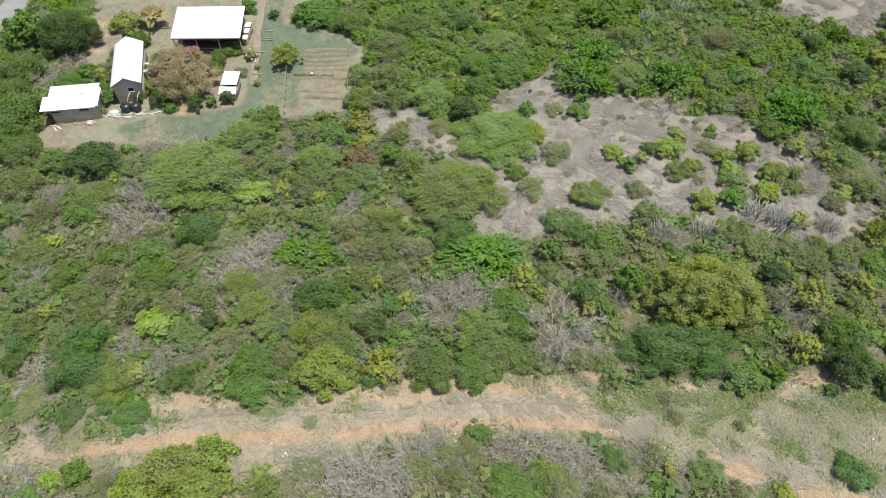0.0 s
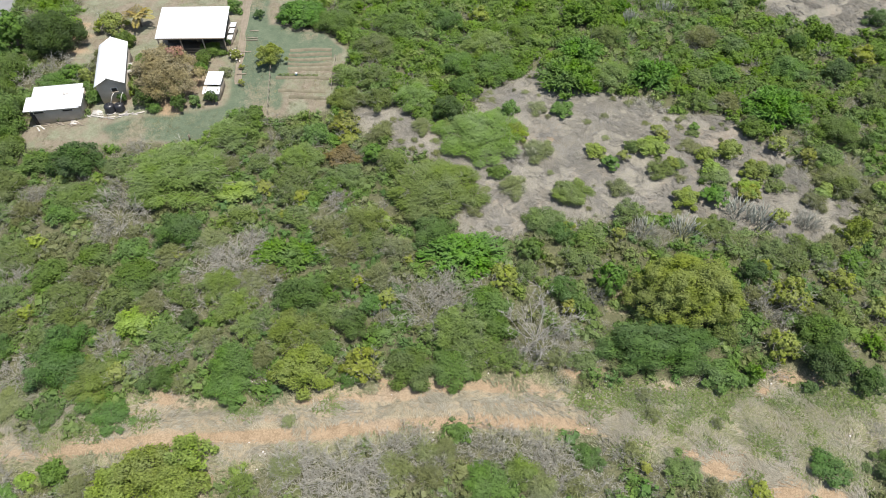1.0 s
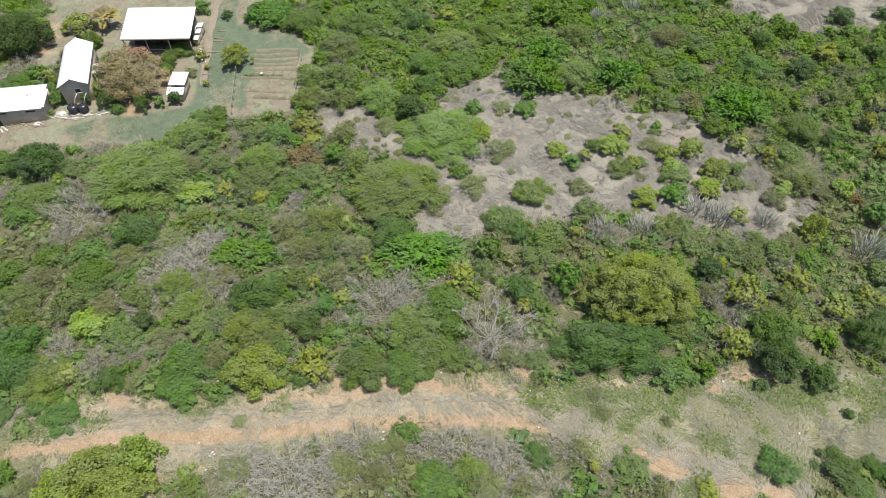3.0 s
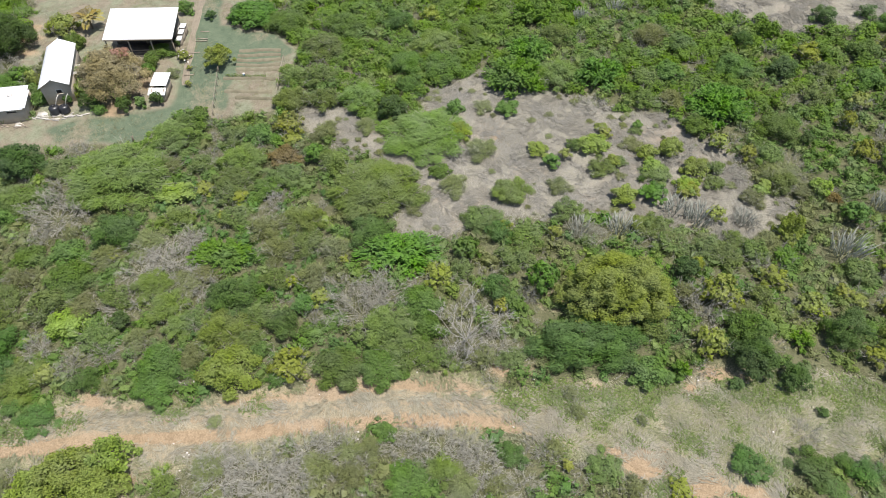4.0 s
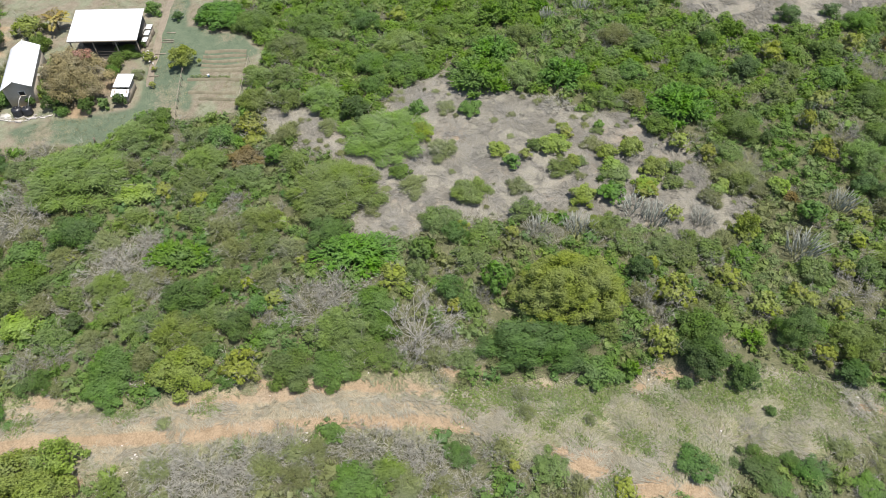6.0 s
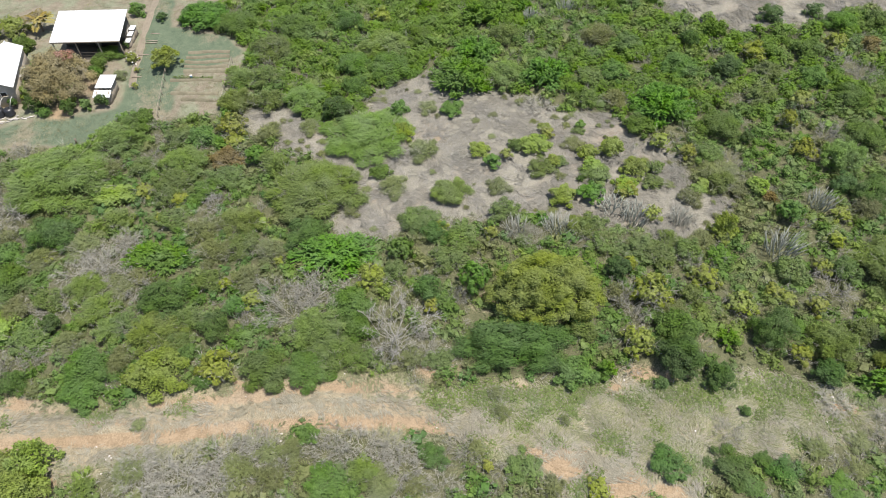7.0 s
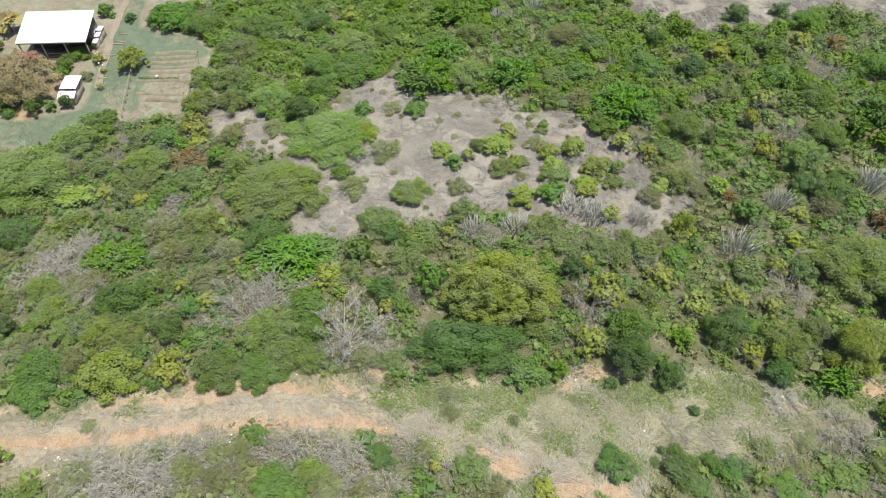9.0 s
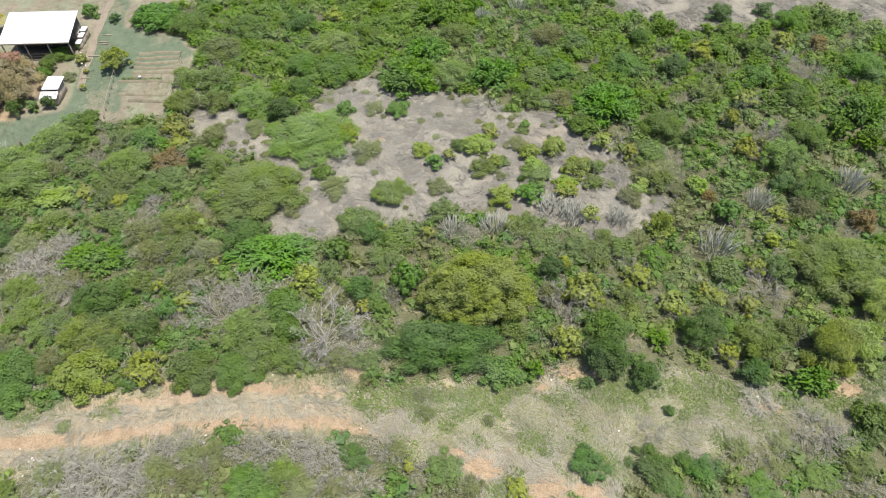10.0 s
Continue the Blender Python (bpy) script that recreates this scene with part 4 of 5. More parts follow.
plant("d", 45.0, 75.9, 2.34, 2.6, 0.93)
plant("l3", -32.8, 93.8, 4.05, 2.8, 0.93)
plant("g", -27.2, 91.4, 3.55, 2.8, 0.93)
plant("m", -35.8, 81.8, 2.2, 3.2)
plant("r2", -49.6, 77.1, 4.81, 6, 0.9)
plant("d", -52.1, 73.4, 1.83, 2.6)
plant("d", -47.3, 72.5, 1.35, 2.2)
plant("g", -45.2, 73.2, 0.96, 1.6)
plant("d", -42.8, 73.5, 0.95, 2.2)
plant("g", -45.9, 81.4, 1.26, 2.4)
plant("y", -63.3, 92.3, 2.70, 3, 0.93)
plant("g", -59.6, 87.3, 1.75, 2.6)
plant("s", -62.0, 83.5, 1.54, 2)
plant("d", -39.9, 94.1, 1.00, 1.4)
plant("g", -44.2, 95.9, 1.37, 2.4)
plant("y", -39.4, 77.3, 0.57, 1)
plant("l2", -37.2, 21.4, 3.35, 3.6, 0.75)
plant("l2", -33.3, 22.9, 2.19, 4, 0.93)
plant("l2", -33.8, 20.3, 2.85, 3.6, 0.84)
plant("l2", -39.7, 20.0, 2.29, 3, 0.93)
plant("g", -46.0, 21.4, 1.47, 1.8)
plant("l2", -48.3, 20.8, 1.05, 1.4)
plant("o", -27.9, 20.4, 1.55, 1.4, 0.93)
plant("b", -18.7, 21.9, 2.86, 1.6, 0.84)
plant("b", -21.6, 22.7, 1.58, 1.4, 0.93)
plant("b", -16.0, 20.8, 2.31, 1.5, 0.93)
plant("b", -13.0, 24.6, 1.66, 1.3, 0.93)
plant("g", -7.9, 25.4, 1.18, 1.2)
plant("s", -11.3, 23.5, 1.58, 1.4, 0.93)
plant("s", -10.9, 21.4, 1.80, 1.5, 0.93)
plant("g", -5.5, 20.7, 2.56, 1.6, 0.84)
plant("f", -2.4, 21.8, 1.81, 1.6, 0.93)
plant("b", -2.5, 24.2, 2.12, 1.4, 0.93)
plant("b", 0.1, 23.6, 1.58, 1.3, 0.93)
plant("s", -24.3, 22.0, 1.84, 1.2, 0.93)
plant("k", 4.0, 23.2, 1.63, 1.2, 0.93)
plant("s", 8.0, 23.7, 0.95, 1)
plant("y", 9.0, 22.1, 0.67, 1)
plant("o", 12.2, 22.0, 1.80, 1.2, 0.93)
plant("y", 18.8, 19.8, 1.25, 1.2)
plant("s", 10.6, 27.3, 0.98, 0.9)
plant("s", 10.1, 29.2, 0.73, 1)
plant("s", 16.6, 26.4, 0.52, 0.8)
plant("k", 25.3, 22.0, 1.9, 1.5, 0.93)
plant("s", 2.6, 20.5, 1.53, 1.2, 0.93)
plant("b", 4.8, 20.1, 1.78, 1.2, 0.93)
plant("s", 14.7, 20.0, 1.26, 1.2)
plant("s", -24.7, 26.8, 0.83, 0.6)
plant("k", 53.9, 86.5, 1.9, 2.4)
plant("k", 60.5, 87.4, 1.5, 2.0)
plant("g", 63.3, 84.4, 2.54, 2.2, 0.93)
plant("g", 68.1, 84.1, 2.04, 2.2)
plant("y", 49.0, 78.9, 1.99, 2.4)
plant("o", 50.1, 74.7, 2.02, 2.2)
plant("g", 56.6, 78.3, 2.37, 2.4, 0.93)
plant("y", 60.7, 79.5, 1.99, 2.4)
plant("t", 60.2, 76.0, 1.40, 2)
plant("g", 55.4, 73.2, 2.15, 2.4)
plant("b", 62.1, 73.3, 1.92, 2)
plant("r", 65.7, 79.5, 1.59, 2)
plant("g", 70.0, 74.4, 3.23, 2.8, 0.93)
plant("l", 66.8, 65.8, 3.05, 3, 0.93)
plant("g", 59.6, 69.5, 2.62, 2.4, 0.93)
plant("y", 52.6, 68.9, 1.57, 2.4)
plant("y", 49.9, 65.4, 1.24, 3.2)
plant("o", 48.1, 70.6, 2.35, 2.2, 0.93)
plant("d", 43.9, 62.6, 1.08, 2)
plant("b", 54.2, 63.2, 1.80, 1.8)
plant("g", 58.7, 62.6, 2.86, 2.4, 0.93)
plant("l", 62.9, 63.4, 2.15, 2.6, 0.93)
plant("l", 66.0, 61.1, 2.12, 2.6, 0.93)
plant("y", 50.4, 60.5, 1.77, 2.4)
plant("f2", 54.6, 58.6, 2.91, 3.4, 0.93)
plant("k", 56.3, 53.5, 3.01, 2.8, 0.93)
plant("c", 61.6, 55.0, 2.09, 3)
plant("k", 53.4, 54.9, 1.69, 2.4)
plant("l2", 42.9, 54.7, 1.43, 2.4)
plant("r", 44.2, 53.2, 1.01, 1.6)
plant("l3", 45.5, 50.4, 1.70, 3)
plant("c", 50.0, 52.4, 1.79, 2.6)
plant("y", 51.3, 50.2, 1.37, 2.2)
plant("s", 54.7, 51.2, 1.98, 2, 0.93)
plant("r", 60.7, 49.0, 1.62, 2.2)
plant("c", 43.3, 45.9, 2.27, 3)
plant("y", 49.5, 46.7, 1.27, 2)
plant("o", 43.1, 42.8, 2.22, 2.4, 0.93)
plant("y", 46.6, 42.8, 1.11, 2.2)
plant("g", 49.1, 42.6, 1.84, 2.2, 0.93)
plant("f2", 55.4, 42.5, 5.18, 3.2, 0.85)
plant("y", 40.5, 40.0, 1.21, 2)
plant("t", 47.3, 40.1, 1.87, 2.4)
plant("y", 44.5, 38.3, 1.31, 2)
plant("y", 36.5, 38.5, 1.84, 2.2, 0.93)
plant("k", 39.0, 35.2, 2.63, 3.4, 0.93)
plant("y", 41.6, 39.1, 1.20, 2)
plant("l", 34.3, 34.5, 1.27, 1.4)
plant("f2", 44.2, 33.5, 2.82, 3, 0.84)
plant("y", 40.7, 32.5, 1.24, 2.2)
plant("l", 48.0, 29.3, 2.23, 2.4, 0.7)
plant("w", 50.7, 32.5, 2.53, 5, 0.93)
plant("w", 53.1, 32.7, 2.1, 5, 0.93)
plant("o", 47.8, 35.0, 1.73, 2.4, 0.93)
plant("d", 42.9, 30.5, 1.71, 2.2, 0.93)
plant("d", 32.0, 30.2, 1.71, 2.2, 0.93)
plant("k", 33.8, 26.9, 0.65, 0.9)
plant("b", 31.6, 25.0, 1.22, 1)
plant("k", 31.2, 21.8, 2.1, 1.4, 0.93)
plant("k", 35.8, 21.2, 1.6, 1.2)
plant("k", 34.1, 22.3, 1.03, 1)
plant("s", 39.4, 23.2, 1.29, 0.8)
plant("b", 47.3, 24.4, 2.39, 1.6, 0.93)
plant("g", 52.1, 25.2, 2.18, 2.4, 0.93)
plant("s", 42.3, 21.1, 1.52, 0.8, 0.93)
plant("s", 43.5, 23.7, 1.30, 0.6)
plant("o", 45.6, 20.6, 1.76, 1, 0.93)
plant("o", 49.3, 21.4, 1.77, 1.2, 0.93)
plant("w", 57.2, 38.1, 2.04, 4, 0.93)
plant("g", 40.4, 19.7, 1.75, 0.7, 0.93)
plant("k", 32.6, 20.0, 1.51, 0.8, 0.93)
plant("b", -23.6, 22.4, 2.37, 1.2, 0.93)
plant("b", -15.2, 23.6, 2.38, 1.3, 0.93)
plant("s", -14.0, 22.0, 2.08, 1.3, 0.93)
plant("s", -9.3, 23.7, 1.59, 1.2, 0.93)
plant("b", -6.2, 23.6, 1.85, 1.3, 0.93)
plant("b", 1.5, 22.1, 2.33, 1.3, 0.93)
plant("s", -0.7, 20.6, 2.04, 1.3, 0.93)
plant("b", -19.1, 20.0, 2.81, 1.4, 0.84)
plant("b", -51.2, 20.7, 2.09, 1.3, 0.93)
plant("s", -43.4, 19.9, 1.81, 1.2, 0.93)
plant("g", -50.2, 19.5, 1.55, 1, 0.93)
plant("g", -45.5, 84.7, 2.14, 1.4)
plant("g", -46.0, 80.0, 1.08, 2)
plant("s", -42.5, 79.9, 1.25, 1)
plant("d", -43.2, 86.6, 0.61, 1.2)
plant("y", -40.1, 80.8, 0.50, 0.8)
plant("g", -50.7, 71.9, 1.03, 1.4)
plant("l2", -54.1, 75.8, 1.37, 2.6)
plant("g", -55.5, 79.1, 1.24, 2.4)
plant("g", -55.1, 81.8, 1.52, 2.2)
plant("y", -62.1, 78.2, 1.15, 3)
plant("g", -60.0, 74.2, 1.45, 1.8)
plant("l3", -65.4, 79.7, 1.67, 2.4)
plant("s", -62.2, 80.3, 1.26, 2)
plant("d", -55.6, 73.7, 0.80, 1.6)
plant("l2", -49.0, 75.7, 2.02, 2.6)
plant("g", -36.2, 71.0, 1.18, 1.6)
plant("g", -74.6, 75.0, 3.24, 4, 0.93)
plant("g", -71.7, 67.3, 2.69, 4, 0.93)
plant("b", 42.5, 28.0, 1.90, 0.7, 0.93)
plant("y", 37.2, 47.5, 1.35, 2.2)
plant("y", -32.4, 57.0, 1.42, 1.8)
plant("y", -27.9, 55.6, 1.41, 1.8)
plant("g", -24.6, 57.1, 2.13, 1.8, 0.93)
plant("s", -15.0, 47.2, 1.97, 1.8, 0.93)
plant("b", -13.5, 41.8, 1.88, 2, 0.93)
plant("o", -22.8, 35.3, 1.78, 2, 0.93)
plant("g", -21.5, 34.1, 1.17, 1.8)
plant("s", -34.9, 35.6, 1.79, 1.6, 0.93)
plant("o", -39.3, 36.2, 2.11, 1.8, 0.93)
plant("s", -42.1, 39.8, 2.18, 1.8, 0.93)
plant("f2", -35.1, 42.6, 2.54, 1.8, 0.93)
plant("b", -30.0, 42.7, 2.22, 1.4, 0.93)
plant("s", -42.0, 46.7, 1.98, 1.6, 0.93)
plant("g", -50.6, 46.6, 2.31, 1.8, 0.93)
plant("o", -60.1, 46.8, 2.65, 1.8, 0.93)
plant("g", -61.3, 43.5, 1.94, 1.8, 0.93)
plant("o", -53.0, 35.5, 1.80, 1.8, 0.93)
plant("g", 9.7, 32.9, 1.72, 1.4, 0.93)
plant("o", 29.8, 44.4, 1.57, 1.8)
plant("s", 29.4, 37.9, 1.78, 1.6, 0.93)
plant("o", 27.5, 46.8, 1.93, 1.8, 0.93)
plant("g", 35.6, 45.1, 1.58, 1.8)
plant("b", 32.9, 44.4, 1.26, 1.5)
plant("b", 35.9, 44.9, 0.94, 1.5)
plant("o", 17.7, 59.7, 2.04, 1.2)
plant("l2", 18.8, 66.9, 1.04, 0.9)
plant("s", 22.1, 63.9, 1.58, 0.8)
plant("o", 20.1, 60.4, 1.14, 0.9)
plant("o", 24.2, 58.3, 2.13, 1.2)
plant("b", 28.2, 61.8, 1.90, 1.3)
plant("o", 31.1, 56.7, 1.54, 1.2)
plant("s", 35.3, 54.2, 1.69, 1.2)
plant("l2", 36.9, 55.8, 0.94, 1.2)
plant("l2", 27.5, 56.0, 1.66, 1.6)
plant("b", 33.4, 50.6, 1.78, 1.4)
plant("b", 14.5, 49.2, 1.51, 1.5)
plant("f", 21.4, 49.8, 2.11, 1.4)
plant("o", 23.9, 47.6, 2.23, 1.7)
plant("o", 29.3, 46.0, 1.90, 1.6)
plant("s", 34.7, 46.7, 2.33, 1.5)
plant("s", 39.3, 58.0, 2.74, 1.3)
plant("o", 31.0, 47.4, 1.72, 1.4)
plant("s", 27.4, 47.2, 1.69, 1.4)
plant("b", 30.0, 48.8, 1.30, 1.0)
plant("s", 41.3, 54.8, 1.91, 1.2)
plant("o", 23.1, 66.2, 0.97, 0.7)
plant("b", -33.4, 45.8, 2.87, 1.5)
plant("s", -37.3, 48.8, 2.39, 1.3)
plant("s", -31.2, 42.9, 2.22, 1.3)
plant("b", -37.1, 44.9, 2.18, 1.4)
plant("b", -38.3, 40.0, 2.27, 1.3)
plant("s", -28.9, 44.4, 1.95, 1.3)
plant("b", -32.3, 48.8, 1.60, 1.3)
plant("s", -14.7, 47.5, 1.76, 1.3)
plant("b", -8.9, 40.9, 2.53, 2.2)


def scatter_weeds():
    """Small dry weeds dotted over the clearing."""
    r = np.random.default_rng(88)
    done = 0
    while done < 75:
        x, y = r.uniform(-20, 42), r.uniform(48, 79)
        if 0.2 < inside(CLEARING, x, y) < (9 if done < 30 else 2) and all(math.hypot(x - q[0], y - q[1]) > q[2] + 0.3 for q in PLACED):
            plant(("s", "b", "s")[done % 3], x, y, r.uniform(0.3, 0.8), r.uniform(0.2, 0.5))
            done += 1


scatter_weeds()

# ---- the houses and their yard ----
def ribbed(x0, x1, y0, y1, z0, z1, pitch=0.35, thick=0.05):
    """A corrugated sheet roof from the low edge (y0, z0) to the high edge (y1, z1), ribs running down the slope."""
    b = Build()
    n = int((x1 - x0) / pitch * 4)
    xs = np.linspace(x0, x1, n + 1)
    lift = np.where(np.arange(n + 1) % 4 == 0, 0.035, 0.0)
    top0, top1 = np.stack([xs, 0 * xs + y0, z0 + lift], 1), np.stack([xs, 0 * xs + y1, z1 + lift], 1)
    v = np.concatenate([top0, top1, top0 - (0, 0, thick), top1 - (0, 0, thick)])
    m = n + 1
    f = [(i, i + 1, m + i + 1, m + i) for i in range(n)] + [(2 * m + i, 3 * m + i, 3 * m + i + 1, 2 * m + i + 1) for i in range(n)]
    f += [(i + 1, i, 2 * m + i, 2 * m + i + 1) for i in range(n)] + [(m + i, m + i + 1, 3 * m + i + 1, 3 * m + i) for i in range(n)]
    f += [(0, m, 3 * m, 2 * m), (m - 1, 3 * m - 1, 4 * m - 1, 2 * m - 1)]
    b.add(v, f)
    return b


def window_in(parent, x, y, z, w, h, axis="x"):
    """A dark window with a frame and a sill, standing a little out of its wall."""
    b = Build()
    d = 0.05
    for a0, a1, z0, z1 in ((-w / 2 - 0.07, -w / 2, z, z + h), (w / 2, w / 2 + 0.07, z, z + h), (-w / 2 - 0.07, w / 2 + 0.07, z + h, z + h + 0.07)):
        if axis == "x":
            b.box(x + a0, x + a1, y - d, y + d, z0, z1)
        else:
            b.box(x - d, x + d, y + a0, y + a1, z0, z1)
    win = part("window", b, PALE, parent, "pale window frame")
    p, s = Build(), Build()
    if axis == "x":
        p.box(x - w / 2, x + w / 2, y - 0.02, y + 0.02, z, z + h)
        s.box(x - w / 2 - 0.12, x + w / 2 + 0.12, y - 0.12, y + 0.05, z - 0.08, z - 0.004)
    else:
        p.box(x - 0.02, x + 0.02, y - w / 2, y + w / 2, z, z + h)
        s.box(x - 0.05, x + 0.12, y - w / 2 - 0.12, y + w / 2 + 0.12, z - 0.08, z - 0.004)
    part("pane", p, DARKGAP, win, "dark pane")
    part("sill", s, CONCRETE, win)


def main_house():
    h = thing("house", -47.9, 87.1, rz=2.3, label="single-storey house with a large white sheet roof", category="house")
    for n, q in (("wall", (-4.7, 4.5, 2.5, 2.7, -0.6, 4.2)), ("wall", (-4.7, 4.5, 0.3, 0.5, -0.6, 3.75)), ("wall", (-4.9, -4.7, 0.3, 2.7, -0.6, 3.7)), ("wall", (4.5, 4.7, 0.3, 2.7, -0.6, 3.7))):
        part(n, Build().box(*q), EAVE_SHADE, h)
    roof = part("roof", ribbed(-5.15, 5.1, -3.15, 3.1, 2.95, 4.45), METAL_ROOF, h, "white-hot reflecting metal sheet roof")
    part("fascia", Build().box(-5.1, 5.05, -3.16, -3.12, 2.72, 2.9), TIMBER, roof)
    for x in (-4.9, -1.6, 1.7, 4.85):
        part("post", Build().box(x - 0.07, x + 0.07, -3.0, -2.86, -0.6, 2.93), TIMBER, h)
    # floor and railing take the painted eave shade of the walls
    part("veranda_floor", Build().box(-4.9, 4.9, -3.0, 0.3, -0.6, 0.15), EAVE_SHADE, h)
    part("railing", Build().box(-4.9, 1.7, -2.98, -2.9, 0.95, 1.05).box(-4.9, 1.7, -2.98, -2.92, 0.5, 0.56), EAVE_SHADE, h)
    door = part("door", Build().box(-0.45, 0.45, 0.25, 0.3, 0.15, 2.15), TIMBER, h)
    part("door_handle", Build().box(0.3, 0.36, 0.2, 0.25, 1.1, 1.2), TANK, door)
    window_in(h, -2.6, 0.28, 1.1, 1.2, 1.0)
    window_in(h, 2.6, 0.28, 1.1, 1.2, 1.0)
    window_in(h, 4.72, 1.5, 1.2, 0.9, 0.8, "y")
    steps = part("steps", Build().box(4.9, 5.9, -3.0, -2.2, -0.6, 0.12).box(4.95, 5.85, -3.3, -3.0, -0.6, -0.06), CONCRETE, h)
    part("handrail", Build().tube([(5.2, -3.3, 0.3), (5.2, -2.2, 1.0)], [0.035, 0.035], 6).tube([(5.2, -3.3, -0.3), (5.2, -3.3, 0.3)], [0.03, 0.03], 6), TIMBER, steps)
    # lean-to boxes at the gable side
    ann = thing("lean_to", -42.95, 88.6, rz=2.3, label="low pale lean-to boxes beside the house", category="lean-to")
    for y, s in ((1.0, 0.9), (-0.3, 0.75), (-1.5, 0.5)):
        part("box_body", Build().box(-0.45, 0.5 * s, y - 0.6, y + 0.55, -0.5, 1.6 * s), TIMBER, ann)
        part("cover", Build().box(-0.5, 0.62 * s, y - 0.66, y + 0.6, 1.6 * s + 0.004, 1.6 * s + 0.07), METAL_ROOF, ann, "white sheet cover")


def gable_shed():
    h = thing("shed", -58.0, 78.7, rz=16.0, label="narrow grey shed with a white gabled sheet roof", category="shed")
    L, w, e, r = 5.4, 2.05, 2.85, 3.95
    for y in (-L + 0.35, L - 0.53):
        b = Build()
        b.add([(-w + 0.2, y, -0.6), (w - 0.2, y, -0.6), (w - 0.2, y, e), (0, y, r - 0.08), (-w + 0.2, y, e), (-w + 0.2, y + 0.18, -0.6), (w - 0.2, y + 0.18, -0.6), (w - 0.2, y + 0.18, e), (0, y + 0.18, r - 0.08), (-w + 0.2, y + 0.18, e)],
              [(0, 1, 2, 3, 4), (9, 8, 7, 6, 5), (0, 5, 6, 1), (1, 6, 7, 2), (2, 7, 8, 3), (3, 8, 9, 4), (4, 9, 5, 0)])
        part("gable_wall", b, CONCRETE, h, "bare grey gable wall")
    for x in (-w + 0.2, w - 0.35):
        part("wall", Build().box(x, x + 0.15, -L + 0.54, L - 0.54, -0.6, e - 0.05), CONCRETE, h)
    for s in (-1, 1):
        b = ribbed(-L, L, -w, 0.0, e - 0.02, r)
        v = np.concatenate(b.v)
        b.v = [np.stack([v[:, 1] * -s, v[:, 0] * s, v[:, 2]], 1) if s > 0 else np.stack([v[:, 1], -v[:, 0], v[:, 2]], 1)]
        part("roof", b, METAL_ROOF, h, "white sheet roof slope")
    part("ridge_cap", Build().tube([(0, -L, r + 0.02), (0, L, r + 0.02)], [0.1, 0.1], 6), METAL_ROOF, h)
    window_in(h, 0.3, -L + 0.33, 1.5, 0.7, 0.6)
    part("awning", Build().box(w - 0.1, w + 0.75, -1.6, -0.9, 2.0, 2.05), PALE, h, "pale boards under the eave")
    part("awning", Build().box(w - 0.1, w + 0.6, 0.3, 1.0, 1.9, 1.95), PALE, h)


def low_shed():
    h = thing("low_shed", -63.9, 72.0, rz=9.5, label="low grey block shed with a patched white roof", category="shed")
    for q in ((-3.4, 3.2, -1.75, -1.55, -0.7, 2.2), (-3.4, 3.2, 2.1, 2.3, -0.7, 2.75), (-3.4, -3.2, -1.55, 2.1, -0.7, 2.3), (3.0, 3.2, -1.55, 2.1, -0.7, 2.3)):
        part("wall", Build().box(*q), CONCRETE, h)
    part("roof", ribbed(-3.3, 3.3, -2.1, 2.6, 2.33, 3.0), METAL_ROOF, h, "white sheet roof with ragged edges")
    part("roof_patch", ribbed(-3.9, -2.9, -2.2, 0.5, 2.42, 2.82), METAL_ROOF, h)
    part("roof_patch", ribbed(2.7, 3.65, -2.0, 1.5, 2.45, 2.93), METAL_ROOF, h)
    part("vent", Build().box(0.9, 1.5, 0.55, 0.95, 2.75, 2.9), STONE, h, "small grey vent")
    for x in (-2.2, 1.6):
        window_in(h, x, -1.77, 1.68, 1.3, 0.25)
    # no opening: a thin dark panel carries the shade inside the doorway
    part("doorway", Build().box(-3.38, -2.88, -1.78, -1.752, -0.3, 1.85), DARKGAP, h, "dark panel painted as the unlit inside of a doorway")


def coop():
    h = thing("hen_house", -42.4, 75.5, rz=0.0, label="small hut with a white two-part sheet roof", category="hut")
    for q in ((-1.25, 0.55, -1.45, -1.35, -0.4, 1.25), (-1.25, 0.55, 1.7, 1.8, -0.4, 1.7), (-1.25, -1.15, -1.35, 1.7, -0.4, 1.6), (0.45, 0.55, -1.35, 1.7, -0.4, 1.6)):
        part("wall", Build().box(*q), TIMBER, h)
    part("roof", ribbed(-1.5, 0.8, -0.5, 2.25, 1.92, 2.2), METAL_ROOF, h, "white sheet roof")
    part("roof", ribbed(-1.65, 0.75, -1.8, -0.6, 1.25, 1.62), METAL_ROOF, h)
    part("door", Build().box(0.56, 0.6, -0.4, 0.4, -0.2, 1.4), TIMBER, h)


def tank(x, y, s):
    z = ground_at(x, y)
    h = thing("water_tank", x, y, z, label="black round plastic water tank", category="water tank", group="water tanks")
    prof = [(0.0, 0.7), (0.3, 0.74), (0.34, 0.71), (0.6, 0.74), (0.64, 0.71), (0.95, 0.74), (1.15, 0.6), (1.28, 0.3)]
    part("body", Build().tube([(0, 0, q * s - 0.05) for q, _ in prof], [w * s for _, w in prof], 20), TANK, h)
    part("lid", Build().tube([(0, 0, 1.24 * s), (0, 0, 1.33 * s), (0, 0, 1.36 * s)], [0.26 * s, 0.26 * s, 0.1], 16), TANK, h)
    part("pipe", Build().tube([(0.3 * s, 0.2, 1.15 * s), (0.5, 0.9, 1.9), (0.75, 1.2, 2.2)], [0.045, 0.045, 0.045], 6), PALE, h, "pale pipe")


